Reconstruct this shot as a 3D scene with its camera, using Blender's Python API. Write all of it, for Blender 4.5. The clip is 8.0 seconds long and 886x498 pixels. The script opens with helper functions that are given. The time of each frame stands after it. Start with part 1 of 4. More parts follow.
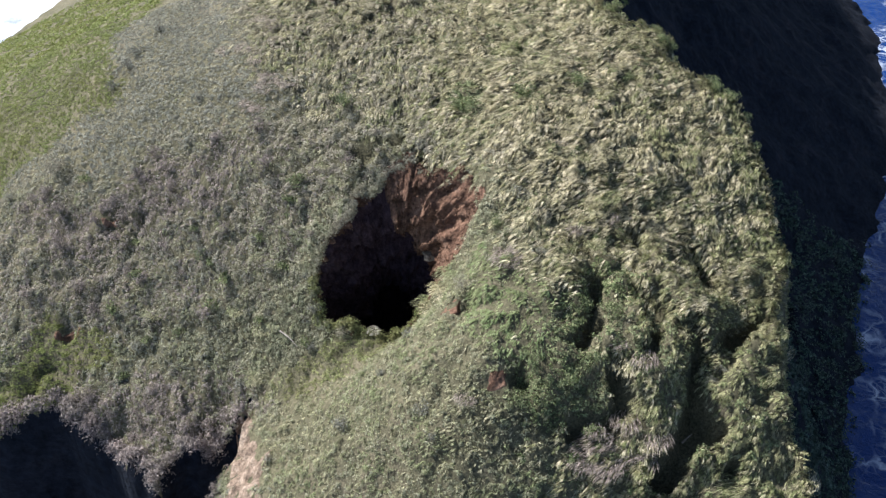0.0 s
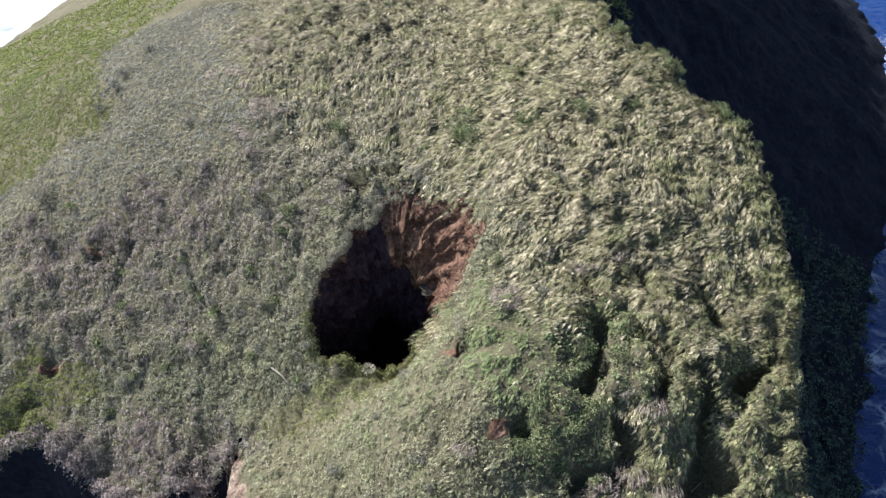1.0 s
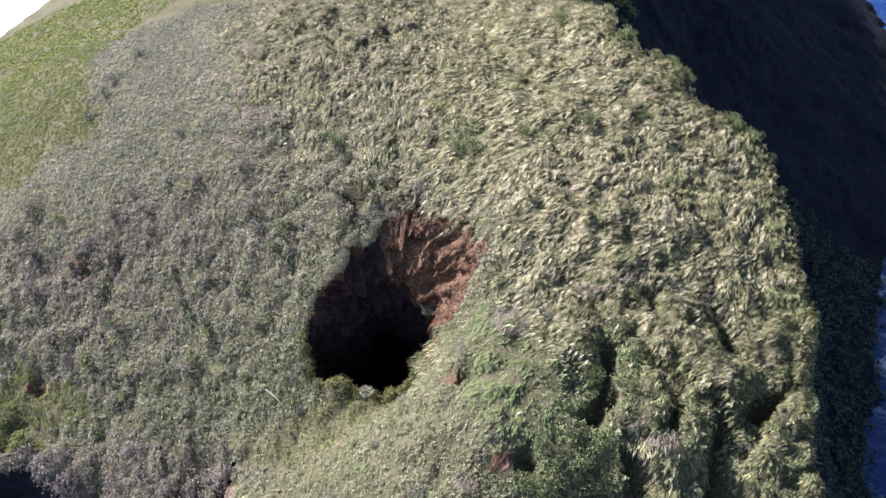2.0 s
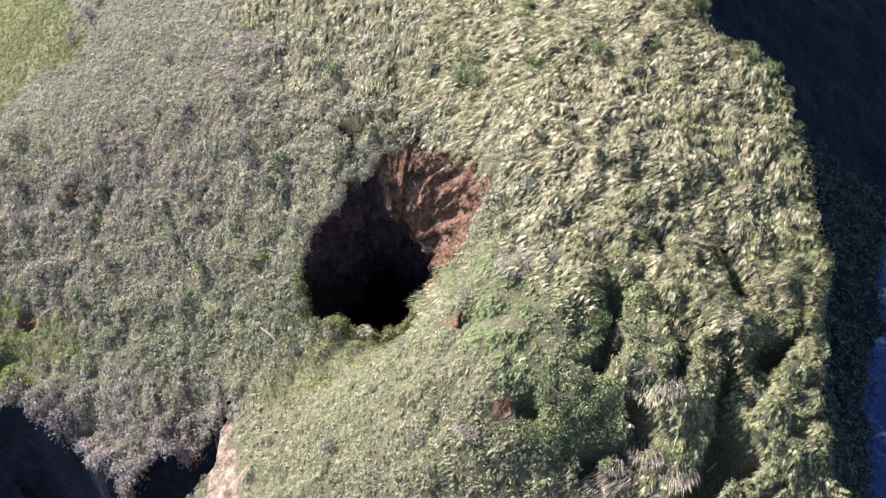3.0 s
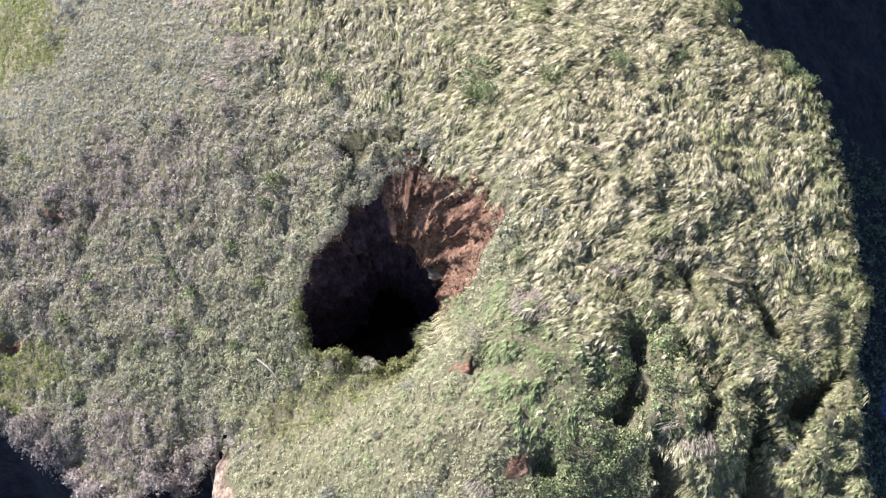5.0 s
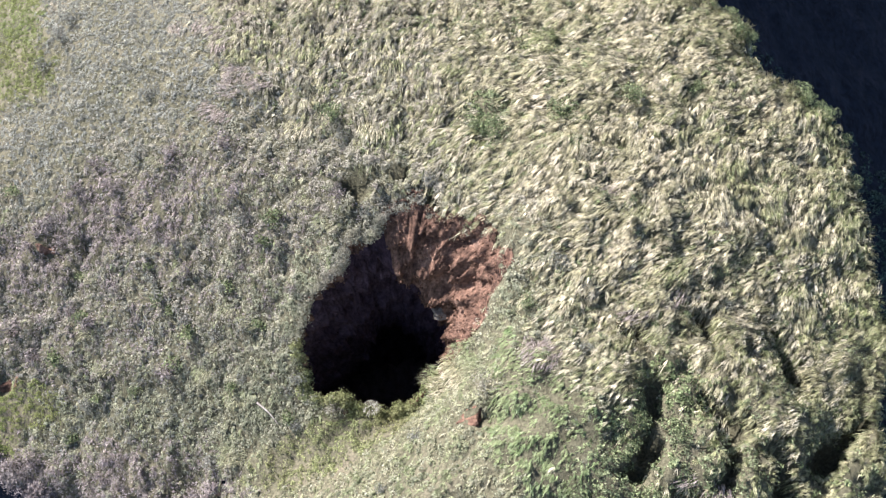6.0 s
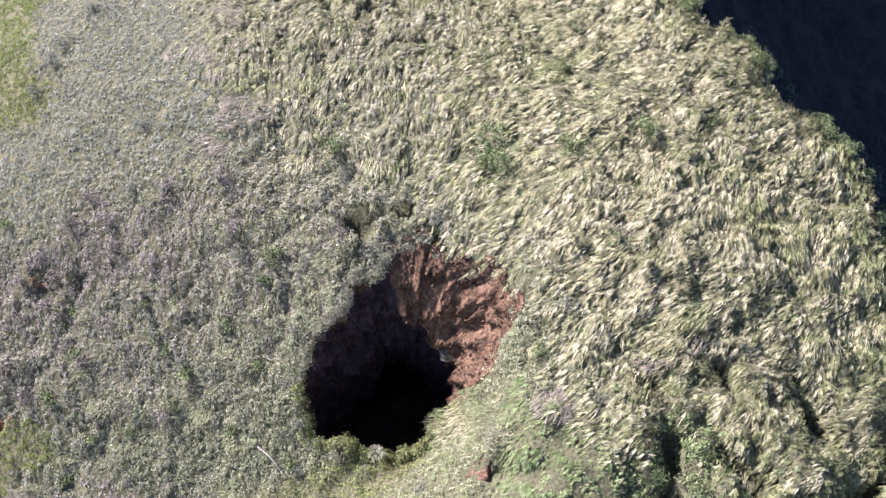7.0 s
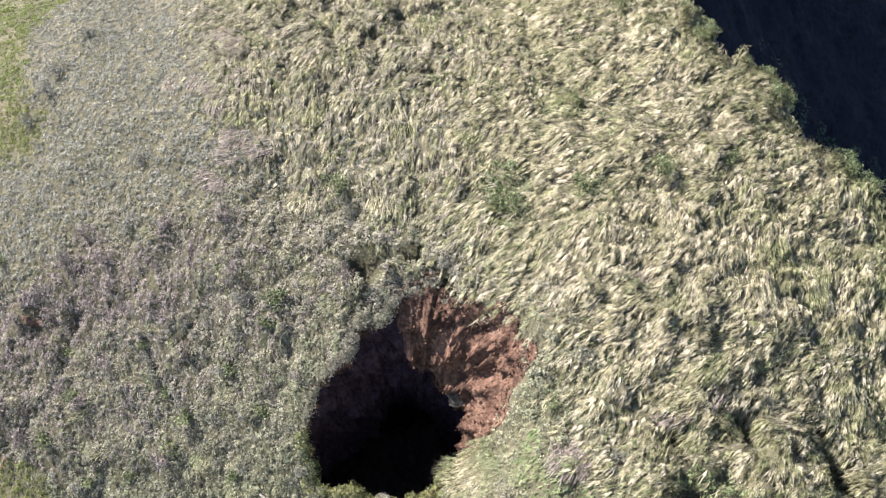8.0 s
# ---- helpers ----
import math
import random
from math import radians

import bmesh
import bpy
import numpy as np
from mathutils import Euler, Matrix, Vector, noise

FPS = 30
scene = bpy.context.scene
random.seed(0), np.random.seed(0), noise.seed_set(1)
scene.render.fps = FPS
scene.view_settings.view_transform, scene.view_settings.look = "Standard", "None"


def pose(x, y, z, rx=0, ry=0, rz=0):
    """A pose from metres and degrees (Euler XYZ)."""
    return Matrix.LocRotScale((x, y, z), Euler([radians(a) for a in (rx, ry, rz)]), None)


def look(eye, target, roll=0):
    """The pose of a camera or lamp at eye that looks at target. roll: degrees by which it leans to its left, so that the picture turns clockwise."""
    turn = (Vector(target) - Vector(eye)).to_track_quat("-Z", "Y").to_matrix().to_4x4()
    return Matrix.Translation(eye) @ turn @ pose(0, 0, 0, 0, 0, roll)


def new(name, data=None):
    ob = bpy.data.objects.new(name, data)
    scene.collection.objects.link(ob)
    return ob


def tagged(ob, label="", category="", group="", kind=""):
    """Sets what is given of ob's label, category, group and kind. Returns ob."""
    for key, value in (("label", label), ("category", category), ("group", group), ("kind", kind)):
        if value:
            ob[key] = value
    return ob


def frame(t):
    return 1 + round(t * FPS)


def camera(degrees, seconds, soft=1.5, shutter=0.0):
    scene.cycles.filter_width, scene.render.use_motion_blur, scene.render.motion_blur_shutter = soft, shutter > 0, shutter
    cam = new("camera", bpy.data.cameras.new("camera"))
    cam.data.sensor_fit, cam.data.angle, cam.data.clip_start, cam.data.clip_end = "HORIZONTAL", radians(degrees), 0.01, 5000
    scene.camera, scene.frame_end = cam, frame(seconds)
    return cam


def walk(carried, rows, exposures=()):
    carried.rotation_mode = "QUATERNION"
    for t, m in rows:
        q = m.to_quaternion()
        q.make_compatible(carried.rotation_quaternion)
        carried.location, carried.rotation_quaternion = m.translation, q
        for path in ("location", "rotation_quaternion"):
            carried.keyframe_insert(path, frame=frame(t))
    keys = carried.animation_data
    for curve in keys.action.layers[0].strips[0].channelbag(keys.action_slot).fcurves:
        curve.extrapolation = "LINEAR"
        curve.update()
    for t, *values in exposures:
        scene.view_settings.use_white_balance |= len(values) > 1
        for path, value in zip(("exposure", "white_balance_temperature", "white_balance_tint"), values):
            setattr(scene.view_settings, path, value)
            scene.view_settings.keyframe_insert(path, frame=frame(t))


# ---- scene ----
cam = camera(49.4, 8.0, soft=1.3)
PATH = [
    (0, (0.016, 0.143, 59.958), (0.019, 1.666, 58.662), -0.3),
    (0.5, (0.097, 1.334, 59.983), (0.098, 2.857, 58.686), -0.3),
    (1, (0.082, 2.476, 60.02), (0.086, 3.998, 58.722), -0.2),
    (2.3, (0.119, 5.249, 59.969), (0.12, 6.725, 58.62), -0.3),
    (2.5, (0.106, 5.617, 59.933), (0.108, 7.067, 58.556), -0.1),
    (3, (-0.011, 6.425, 59.696), (-0.005, 7.8, 58.244), 0.2),
    (3.5, (-0.097, 7.343, 59.594), (-0.089, 8.673, 58.1), 0.3),
    (4, (-0.168, 8.333, 59.606), (-0.162, 9.644, 58.096), 0.3),
    (4.5, (-0.269, 9.392, 59.693), (-0.262, 10.695, 58.176), 0.3),
    (6, (-0.595, 12.701, 59.883), (-0.586, 13.987, 58.351), 0.1),
    (6.5, (-0.735, 13.798, 59.938), (-0.725, 15.077, 58.4), 0.1),
    (7, (-0.831, 14.849, 59.966), (-0.822, 16.122, 58.423), -0.0),
    (7.5, (-0.965, 15.934, 60.044), (-0.957, 17.199, 58.495), -0.1),
    (8, (-1.115, 17.04, 60.124), (-1.106, 18.297, 58.568), -0.1),
]
EXPOSURES = [(0.0, 1.20, 6300, 11), (1.0, 1.25, 6260, 12), (2.3, 1.49, 6310, 15), (3.0, 1.72, 6400, 14), (3.5, 1.78, 6430, 14), (4.5, 1.82, 6350, 15), (6.0, 1.79, 6190, 17), (7.0, 1.75, 6190, 18), (8.0, 1.68, 6430, 16)]
walk(cam, [(t, look(eye, target, roll)) for t, eye, target, roll in PATH], EXPOSURES)

# ---- world, sun ----
SEA = 5.0
SUN_AZ, SUN_EL = radians(147.0), radians(43.5)      # the angle from +x, counter-clockwise, towards the sun
SUN_DIR = Vector((math.cos(SUN_AZ) * math.cos(SUN_EL), math.sin(SUN_AZ) * math.cos(SUN_EL), math.sin(SUN_EL)))
world = bpy.data.worlds.new("world")
scene.world = world
world.use_nodes = True
wn = world.node_tree.nodes
sky = wn.new("ShaderNodeTexSky")
sky.sky_type, sky.sun_disc = "NISHITA", False
sky.sun_elevation, sky.sun_rotation = SUN_EL, math.pi / 2 - SUN_AZ
world.node_tree.links.new(sky.outputs[0], wn["Background"].inputs[0])
wn["Background"].inputs[1].default_value = 0.065
sun = new("sun", bpy.data.lights.new("sun", "SUN"))
sun.data.energy, sun.data.angle, sun.data.color = 5.0, radians(0.5), (1.0, 0.96, 0.92)
sun.matrix_world = look(SUN_DIR * 200, (0, 0, 0))


# ---- noise, all arrays ----
def hashed(ix, iy, seed):
    h = (ix.astype(np.int64) * 374761393 + iy.astype(np.int64) * 668265263 + seed * 974711) & 0xFFFFFFFF
    h = ((h ^ (h >> 13)) * 1274126177) & 0xFFFFFFFF
    return ((h ^ (h >> 16)) & 0xFFFFFF) / float(0xFFFFFF)


def vnoise(x, y, seed=0):
    ix, iy = np.floor(x), np.floor(y)
    u, v = x - ix, y - iy
    u, v = u * u * (3 - 2 * u), v * v * (3 - 2 * v)
    a, b = hashed(ix, iy, seed), hashed(ix + 1, iy, seed)
    c, d = hashed(ix, iy + 1, seed), hashed(ix + 1, iy + 1, seed)
    return (a * (1 - u) + b * u) * (1 - v) + (c * (1 - u) + d * u) * v


def fbm(x, y, size, seed=0, octaves=3):
    """Noise about 0, within about -0.5 to 0.5; size: metres of the largest lumps."""
    total, weight, out = 0.0, 1.0, 0.0
    for k in range(octaves):
        out = out + weight * (vnoise(x / size * 2 ** k + 17.3 * k, y / size * 2 ** k - 9.1 * k, seed + k) - 0.5)
        total, weight = total + weight, weight * 0.5
    return out / total * 1.4


def smooth(t):
    t = np.clip(t, 0, 1)
    return t * t * (3 - 2 * t)


# ---- the shape of the headland ----
CROWN = (35.746, 1.262, 3.487, -1.230, -1.007, -1.919)
HUMPS = ((-7, 31, 4.5, -3.55), (1, 26, 4.5, 1.17), (13, 27, 5, 0.31), (-18, 39, 6, -0.49), (9, 48, 6, -0.31), (-1, 46, 6, -1.04), (-17, 31, 5, -3.58),
         (3, 33, 5, 0.33), (-10, 40, 5, 0.28), (-3.6, 31, 2.2, -1.87), (2, 24.5, 3, 1.09), (10.5, 27, 3.5, 0.74),
         (-9.7, 29.5, 2.5, -0.78), (-19, 33, 4, 1.06), (-15, 38, 4, -0.84), (-1.2, 31.6, 1.3, -3.3), (-5.5, 32.6, 1.8, 0.8), (-21, 46, 5, 0.43),
         (-16, 48, 5, -0.19), (-5, 25, 3, 0.45), (6, 30, 3, -0.16), (13, 31, 3, -1.91), (10, 47, 4, 1.45), (-13, 31, 2.5, -0.23))
EDGE_Y = (0, 22.5, 24, 25.5, 28, 30, 32, 34.2, 36.7, 38.6, 40, 41.2, 43.2, 45, 47, 60, 90, 160)
EDGE_X = (12.5, 14.2, 13.6, 13.8, 14.1, 14.6, 15.1, 14.9, 14.8, 14.1, 12.7, 11.4, 10.4, 9.3, 8.6, 8.5, 10.0, 6.0)
COAST_Y = (-20, 20, 38.6, 42.4, 51, 54, 66, 70, 81, 104, 113, 170)
COAST_X = (16, 23, 26.9, 28.3, 31.8, 32.5, 38, 38.8, 44.9, 50.5, 50.7, 44)
BITE_X = (-60, -24, -22.6, -20.6, -19.2, -18.0, -16.7, -15.5, -14.2, -13.3, -12.4, -11.0, -9.9, -8.9)
BITE_Y = (29, 30.7, 31.0, 31.3, 31.6, 30.9, 30.2, 29.0, 28.1, 27.0, 28.6, 28.7, 29.2, 29.9)
WALL_Y = (5, 20, 24.7, 26, 27, 27.7, 28.7, 30.2)
WALL_X = (-6, -7.8, -9.3, -10.2, -9.9, -9.1, -9.1, -8.9)


# small hollows in the soil, and the furrows between the tussocks near the brow
DIPS = ((3.05, 25.2, 0.42, 0.8), (1.05, 28.4, 0.35, 0.5), (-18.8, 34.55, 0.5, 0.5), (-16.4, 38.4, 0.6, 0.5), (-14.9, 38.2, 0.4, 0.4))
GULLIES = (((10.0, 26.9), (9.9, 25.6), 0.5, 1.5), ((9.9, 25.6), (10.15, 24.7), 0.6, 1.6), ((10.15, 24.7), (9.3, 23.7), 0.75, 1.7), ((9.3, 23.7), (8.5, 22.6), 0.65, 1.5), ((9.3, 23.8), (10.8, 24.0), 0.5, 1.2),
           ((11.5, 27.2), (12.5, 27.75), 0.5, 1.3), ((12.5, 27.75), (13.5, 28.6), 0.4, 1.1), ((5.3, 26.5), (6.1, 27.2), 0.4, 0.9), ((6.6, 25.6), (7.0, 24.7), 0.45, 1.0), ((7.0, 24.7), (5.2, 23.8), 0.4, 0.9),
           ((8.0, 28.3), (8.7, 27.6), 0.4, 1.0), ((6.2, 29.1), (6.1, 28.3), 0.35, 0.8), ((8.2, 26.1), (8.7, 26.9), 0.35, 0.9), ((11.0, 22.8), (11.8, 23.3), 0.45, 1.1))
# short cracks and scarps higher up the slope
CRACKS = (((5.5, 30.9), (6.4, 30.3), 0.38, 0.8), ((8.2, 31.3), (8.4, 30.5), 0.38, 0.8), ((10.7, 31.3), (11.6, 29.3), 0.4, 0.9), ((-17.7, 38.85), (-16.2, 38.75), 0.3, 0.8), ((-16.2, 38.75), (-15.0, 39.05), 0.25, 0.6),
          ((-3.9, 37.2), (-2.0, 37.25), 0.24, 0.7), ((-0.9, 36.3), (0.3, 35.75), 0.28, 0.8))
MOUNDS = ((5.0, 28.7, 0.9), (7.4, 27.9, 1.0), (8.1, 27.2, 0.9), (9.3, 27.6, 0.9), (11.0, 27.9, 1.1), (7.5, 26.3, 0.8), (9.1, 26.3, 0.8), (9.5, 28.7, 0.8), (11.6, 28.3, 0.7), (11.8, 25.6, 1.0), (11.4, 24.6, 0.9), (8.2, 24.6, 0.8), (12.6, 26.6, 0.8))


def crown(x, y):
    xc, yc = np.clip(x, -24, 20), np.clip(y, 20, 56)
    u, v = xc / 10, (yc - 36) / 10
    a, b, c, d, e, f = CROWN
    z = a + b * u + c * v + d * u * u + e * u * v + f * v * v
    for hx, hy, s, h in HUMPS:
        z = z + h * np.exp(-((xc - hx) ** 2 + (yc - hy) ** 2) / (2 * s * s))
    # inland, out of view, the ridge is raised to shade the eastern cliff
    z = z - 0.95 * np.maximum(20 - y, 0) - (0.225 - 0.5 * smooth((x + 22) / 14)) * np.minimum(np.maximum(y - 56, 0), 70) - 0.455 * np.maximum(-24 - x, 0) - 1.2 * np.maximum(-42.5 - x, 0)
    return z


def bite(x, y):
    """How far inside the sea cave's hollow a place lies."""
    wob = 0.35 * fbm(x, y, 2.2, 31) + 0.5 * fbm(x, y, 0.8, 32, 2)
    return np.minimum(np.interp(x, BITE_X, BITE_Y) - y, np.interp(y, WALL_Y, WALL_X) - x) + wob


def edge_distance(x, y):
    """Metres past the brow of the eastern cliff; negative on the crown."""
    return x - np.interp(y, EDGE_Y, EDGE_X) + 1.1 * fbm(x, y, 5, 41) + (0.6 + 1.2 * smooth((y - 40) / 3) * smooth((54 - y) / 3)) * fbm(x, y, 1.6, 42)


def gully(x, y):
    """Depth of the narrow gullies between the tussocks."""
    out = np.zeros_like(x)
    for (ax, ay), (bx, by), wide, deep in GULLIES + CRACKS:
        t = np.clip(((x - ax) * (bx - ax) + (y - ay) * (by - ay)) / ((bx - ax) ** 2 + (by - ay) ** 2), 0, 1)
        off = np.hypot(x - ax - t * (bx - ax), y - ay - t * (by - ay)) + 0.7 * fbm(x, y, 1.2, 57, 2)
        out = np.maximum(out, 1.25 * deep * smooth((wide * 1.1 - off) / wide * 1.6))
    return out


def height(x, y):
    x, y = np.asarray(x, float), np.asarray(y, float)
    z = crown(x, y)
    xe = np.interp(y, EDGE_Y, EDGE_X)
    w = np.interp(y, COAST_Y, COAST_X) - xe
    w = w * (1.1 + 0.10 * fbm(y, y * 0.1, 11, 44))
    d = edge_distance(x, y)
    ze = crown(xe, y)
    s = np.clip(d / w, 0, 3)
    side = ze + (SEA - 1.5 - ze) * np.clip(s, 0, 1) ** 0.65 - 9 * np.maximum(s - 1, 0) + 2.2 * np.maximum(-d, 0)
    side = side + 1.6 * fbm(x * 0.5, y, 7, 45) * smooth(d / 3) * smooth((0.9 - s) / 0.5)
    side = side + 4.6 * np.exp(-((d - 1.6) / 0.6) ** 2) * smooth((y - 41.5) / 2) * smooth((52 - y) / 2) * smooth(vnoise(x * 0.8, y * 0.8, 47) * 2.4 - 0.6)
    h = np.clip(0.5 + 0.5 * (side - z) / 1.0, 0, 1)
    z = side * (1 - h) + z * h - 1.0 * h * (1 - h)
    b = bite(x, y)
    z = z - (21 * smooth(b / 1.5) + 0.35 * np.maximum(b, 0)) * smooth((z - SEA) / 10 + 0.2)
    z = z - 1.6 * np.clip(fbm(x, y, 1.5, 58, 2) + 0.12, 0, 1) * smooth((b + 2.6) / 1.6) * smooth((-9.0 - x) / 1.5)
    furrow = np.exp(-(((x - 9.5) / 6) ** 2 + ((y - 25) / 6) ** 2) ** 2)
    tall = smooth((x - 1) / 4) + smooth((y - 38) / 4) * smooth((x + 9) / 3)
    z = z + 0.6 * fbm(x, y, 4.5, 51) + (0.30 + 0.04 * np.clip(tall, 0, 1) - 0.2 * smooth((y - 38) / 3) * smooth((-8 - x) / 2)) * fbm(x, y, 0.85, 52, 2) + 0.6 * furrow * fbm(0.5 * (0.75 * x + 0.66 * y), 0.75 * y - 0.66 * x, 0.8, 53, 2) + 0.6 * furrow * fbm(x, y, 0.55, 54, 2) + 0.26 * fbm(x, y, 0.42, 56, 1) * (1 - 0.85 * smooth((y - 38) / 3) * smooth((-8 - x) / 2))
    z = z - 0.3 * np.clip(tall, 0, 1) * smooth((vnoise(x * 0.8, y * 0.8, 59) - 0.82) / 0.12) * (edge_distance(x, y) < -0.5)
    ledge = ((x + 2.8) / 1.5) ** 2 + ((y - 36.0) / 0.7) ** 2 + 0.5 * fbm(x, y, 0.8, 55)
    z = z - 0.35 * smooth((1.15 - ledge) / 0.3)
    # the eastern lip of the sinkhole has slumped inwards
    a = np.arctan2(y - HOLE[1], x - HOLE[0])
    z = z - 0.5 * smooth((1.2 - hole_ratio(x, y)) / 0.2) * smooth(1.35 - np.abs(a - radians(15)) / radians(60))
    for cx, cy, r, deep in DIPS:
        z = z - deep * smooth((r * 1.3 - np.hypot(x - cx, y - cy)) / (r * 0.7))
    for cx, cy, r in MOUNDS:
        u, v = 0.75 * (x - cx) + 0.66 * (y - cy), 0.75 * (y - cy) - 0.66 * (x - cx)
        z = z + 0.2 * np.exp(-(u * u * 0.6 + v * v * 2.2) / (r * r))
    z = z - gully(x, y)
    return np.maximum(z, SEA - 9)


# ---- the mouth of the sinkhole ----
HOLE = (-2.0, 33.2)
RIM = ((-5.34, 31.45), (-4.3, 31.6), (-3.3, 31.3), (-2.25, 31.2), (-1.3, 31.6), (-0.85, 32.05), (0.0, 32.0), (0.8, 32.2), (1.15, 32.7),
       (1.4, 33.45), (1.0, 34.34), (0.18, 35.1), (-0.65, 35.6), (-1.5, 36.3), (-2.16, 36.3), (-3.04, 35.85), (-3.93, 35.7), (-4.15, 34.95), (-5.06, 34.5),
       (-5.64, 33.8), (-5.89, 33.06), (-5.44, 32.4), (-5.5, 31.9))
_ang = np.array([math.atan2(y - HOLE[1], x - HOLE[0]) for x, y in RIM])
_rad = np.array([math.hypot(x - HOLE[0], y - HOLE[1]) for x, y in RIM])
_o = np.argsort(_ang)
RIM_A = np.concatenate([_ang[_o] - 2 * math.pi, _ang[_o], _ang[_o] + 2 * math.pi])
RIM_R = np.tile(_rad[_o], 3)


def rim(theta):
    r = sum(np.interp(theta + k, RIM_A, RIM_R) for k in (-0.04, 0, 0.04)) / 3
    return r + 0.28 * (vnoise(theta * 6 + 50, theta * 0 + 3.0, 61) - 0.5) + 0.2 * (vnoise(theta * 17 + 90, theta * 0 + 8.0, 62) - 0.5)


def hole_ratio(x, y):
    """Under 1 inside the mouth of the sinkhole."""
    dx, dy = np.asarray(x) - HOLE[0], np.asarray(y) - HOLE[1]
    return np.hypot(dx, dy) / rim(np.arctan2(dy, dx))


# ---- materials ----
def ramp(nodes, stops):
    node = nodes.new("ShaderNodeValToRGB")
    while len(node.color_ramp.elements) < len(stops):
        node.color_ramp.elements.new(0.5)
    for e, (p, c) in zip(node.color_ramp.elements, stops):
        e.position, e.color = p, (*c, 1)
    return node


def noise_node(nt, scale, detail=4, rough=0.55, vector=None):
    n = nt.nodes.new("ShaderNodeTexNoise")
    n.inputs["Scale"].default_value, n.inputs["Detail"].default_value, n.inputs["Roughness"].default_value = scale, detail, rough
    if vector is not None:
        nt.links.new(vector, n.inputs["Vector"])
    return n


def mixed(nt, factor, a, b, mode="MIX"):
    m = nt.nodes.new("ShaderNodeMix")
    m.data_type, m.blend_type = "RGBA", mode
    for socket, value in ((m.inputs[0], factor), (m.inputs[6], a), (m.inputs[7], b)):
        if isinstance(value, (int, float)):
            socket.default_value = value
        elif isinstance(value, tuple):
            socket.default_value = (*value, 1)
        else:
            nt.links.new(value, socket)
    return m.outputs[2]


def material(name):
    m = bpy.data.materials.new(name)
    m.use_nodes = True
    nt = m.node_tree
    return m, nt, nt.nodes["Principled BSDF"]


def plant(name, stops, patch, patch_size=3.0, amount=0.6, through_light=0.3, rough=0.75, mottle=0.48):
    """Leaves and blades: each its own shade of the ramp, patches of other growth by place."""
    m, nt, bsdf = material(name)
    geo = nt.nodes.new("ShaderNodeNewGeometry")
    col = ramp(nt.nodes, stops)
    nt.links.new(geo.outputs["Random Per Island"], col.inputs[0])
    pos = nt.nodes.new("ShaderNodeTexCoord").outputs["Object"]
    n = noise_node(nt, 1.0 / patch_size, 3, 0.6, pos)
    f = ramp(nt.nodes, ((0.42, (0, 0, 0)), (0.62, (amount, amount, amount))))
    nt.links.new(n.outputs[0], f.inputs[0])
    out = mixed(nt, f.outputs[0], col.outputs[0], patch)
    n2 = noise_node(nt, 4.6, 3, 0.65, pos)
    v = ramp(nt.nodes, ((0.37, (0.94 - mottle,) * 3), (0.63, (0.94 + mottle,) * 3)))
    nt.links.new(n2.outputs[0], v.inputs[0])
    out = mixed(nt, 1.0, out, v.outputs[0], "MULTIPLY")
    nt.links.new(out, bsdf.inputs["Base Color"])
    bsdf.inputs["Roughness"].default_value = rough
    bsdf.inputs["Specular IOR Level"].default_value = 0.12
    tr = nt.nodes.new("ShaderNodeBsdfTranslucent")
    nt.links.new(out, tr.inputs[0])
    mix = nt.nodes.new("ShaderNodeMixShader")
    mix.inputs[0].default_value = through_light
    nt.links.new(bsdf.outputs[0], mix.inputs[1])
    nt.links.new(tr.outputs[0], mix.inputs[2])
    nt.links.new(mix.outputs[0], nt.nodes["Material Output"].inputs[0])
    return m


def earth(name, stops, size=1.2, bump=0.5, fine=9.0, rough=0.95, gloss=0.2):
    m, nt, bsdf = material(name)
    pos = nt.nodes.new("ShaderNodeTexCoord").outputs["Object"]
    n = noise_node(nt, 1 / size, 6, 0.65, pos)
    col = ramp(nt.nodes, stops)
    nt.links.new(n.outputs[0], col.inputs[0])
    n2 = noise_node(nt, fine, 5, 0.7, pos)
    v = ramp(nt.nodes, ((0.33, (0.42, 0.42, 0.42)), (0.67, (1.4, 1.4, 1.4))))
    nt.links.new(n2.outputs[0], v.inputs[0])
    nt.links.new(mixed(nt, 1.0, col.outputs[0], v.outputs[0], "MULTIPLY"), bsdf.inputs["Base Color"])
    b = nt.nodes.new("ShaderNodeBump")
    b.inputs["Strength"].default_value, b.inputs["Distance"].default_value = bump, 0.15
    nt.links.new(n2.outputs[0], b.inputs["Height"])
    nt.links.new(b.outputs[0], bsdf.inputs["Normal"])
    bsdf.inputs["Roughness"].default_value = rough
    bsdf.inputs["Specular IOR Level"].default_value = gloss
    return m


STRAW_GRASS = plant("windblown_grass", ((0.0, (0.165, 0.157, 0.085)), (0.3, (0.375, 0.343, 0.22)), (0.6, (0.54, 0.487, 0.345)), (1.0, (0.68, 0.625, 0.475))), (0.305, 0.30, 0.165), 1.3, 0.5)
GREEN_GRASS = plant("green_grass", ((0.0, (0.12, 0.142, 0.06)), (0.4, (0.24, 0.262, 0.125)), (0.8, (0.38, 0.375, 0.212)), (1.0, (0.54, 0.505, 0.35))), (0.325, 0.30, 0.18), 1.4, 0.6)
LUSH_GRASS = plant("lush_grass", ((0.0, (0.14, 0.19, 0.08)), (0.5, (0.235, 0.30, 0.14)), (1.0, (0.36, 0.42, 0.225))), (0.265, 0.285, 0.145), 1.0, 0.6, mottle=0.3)
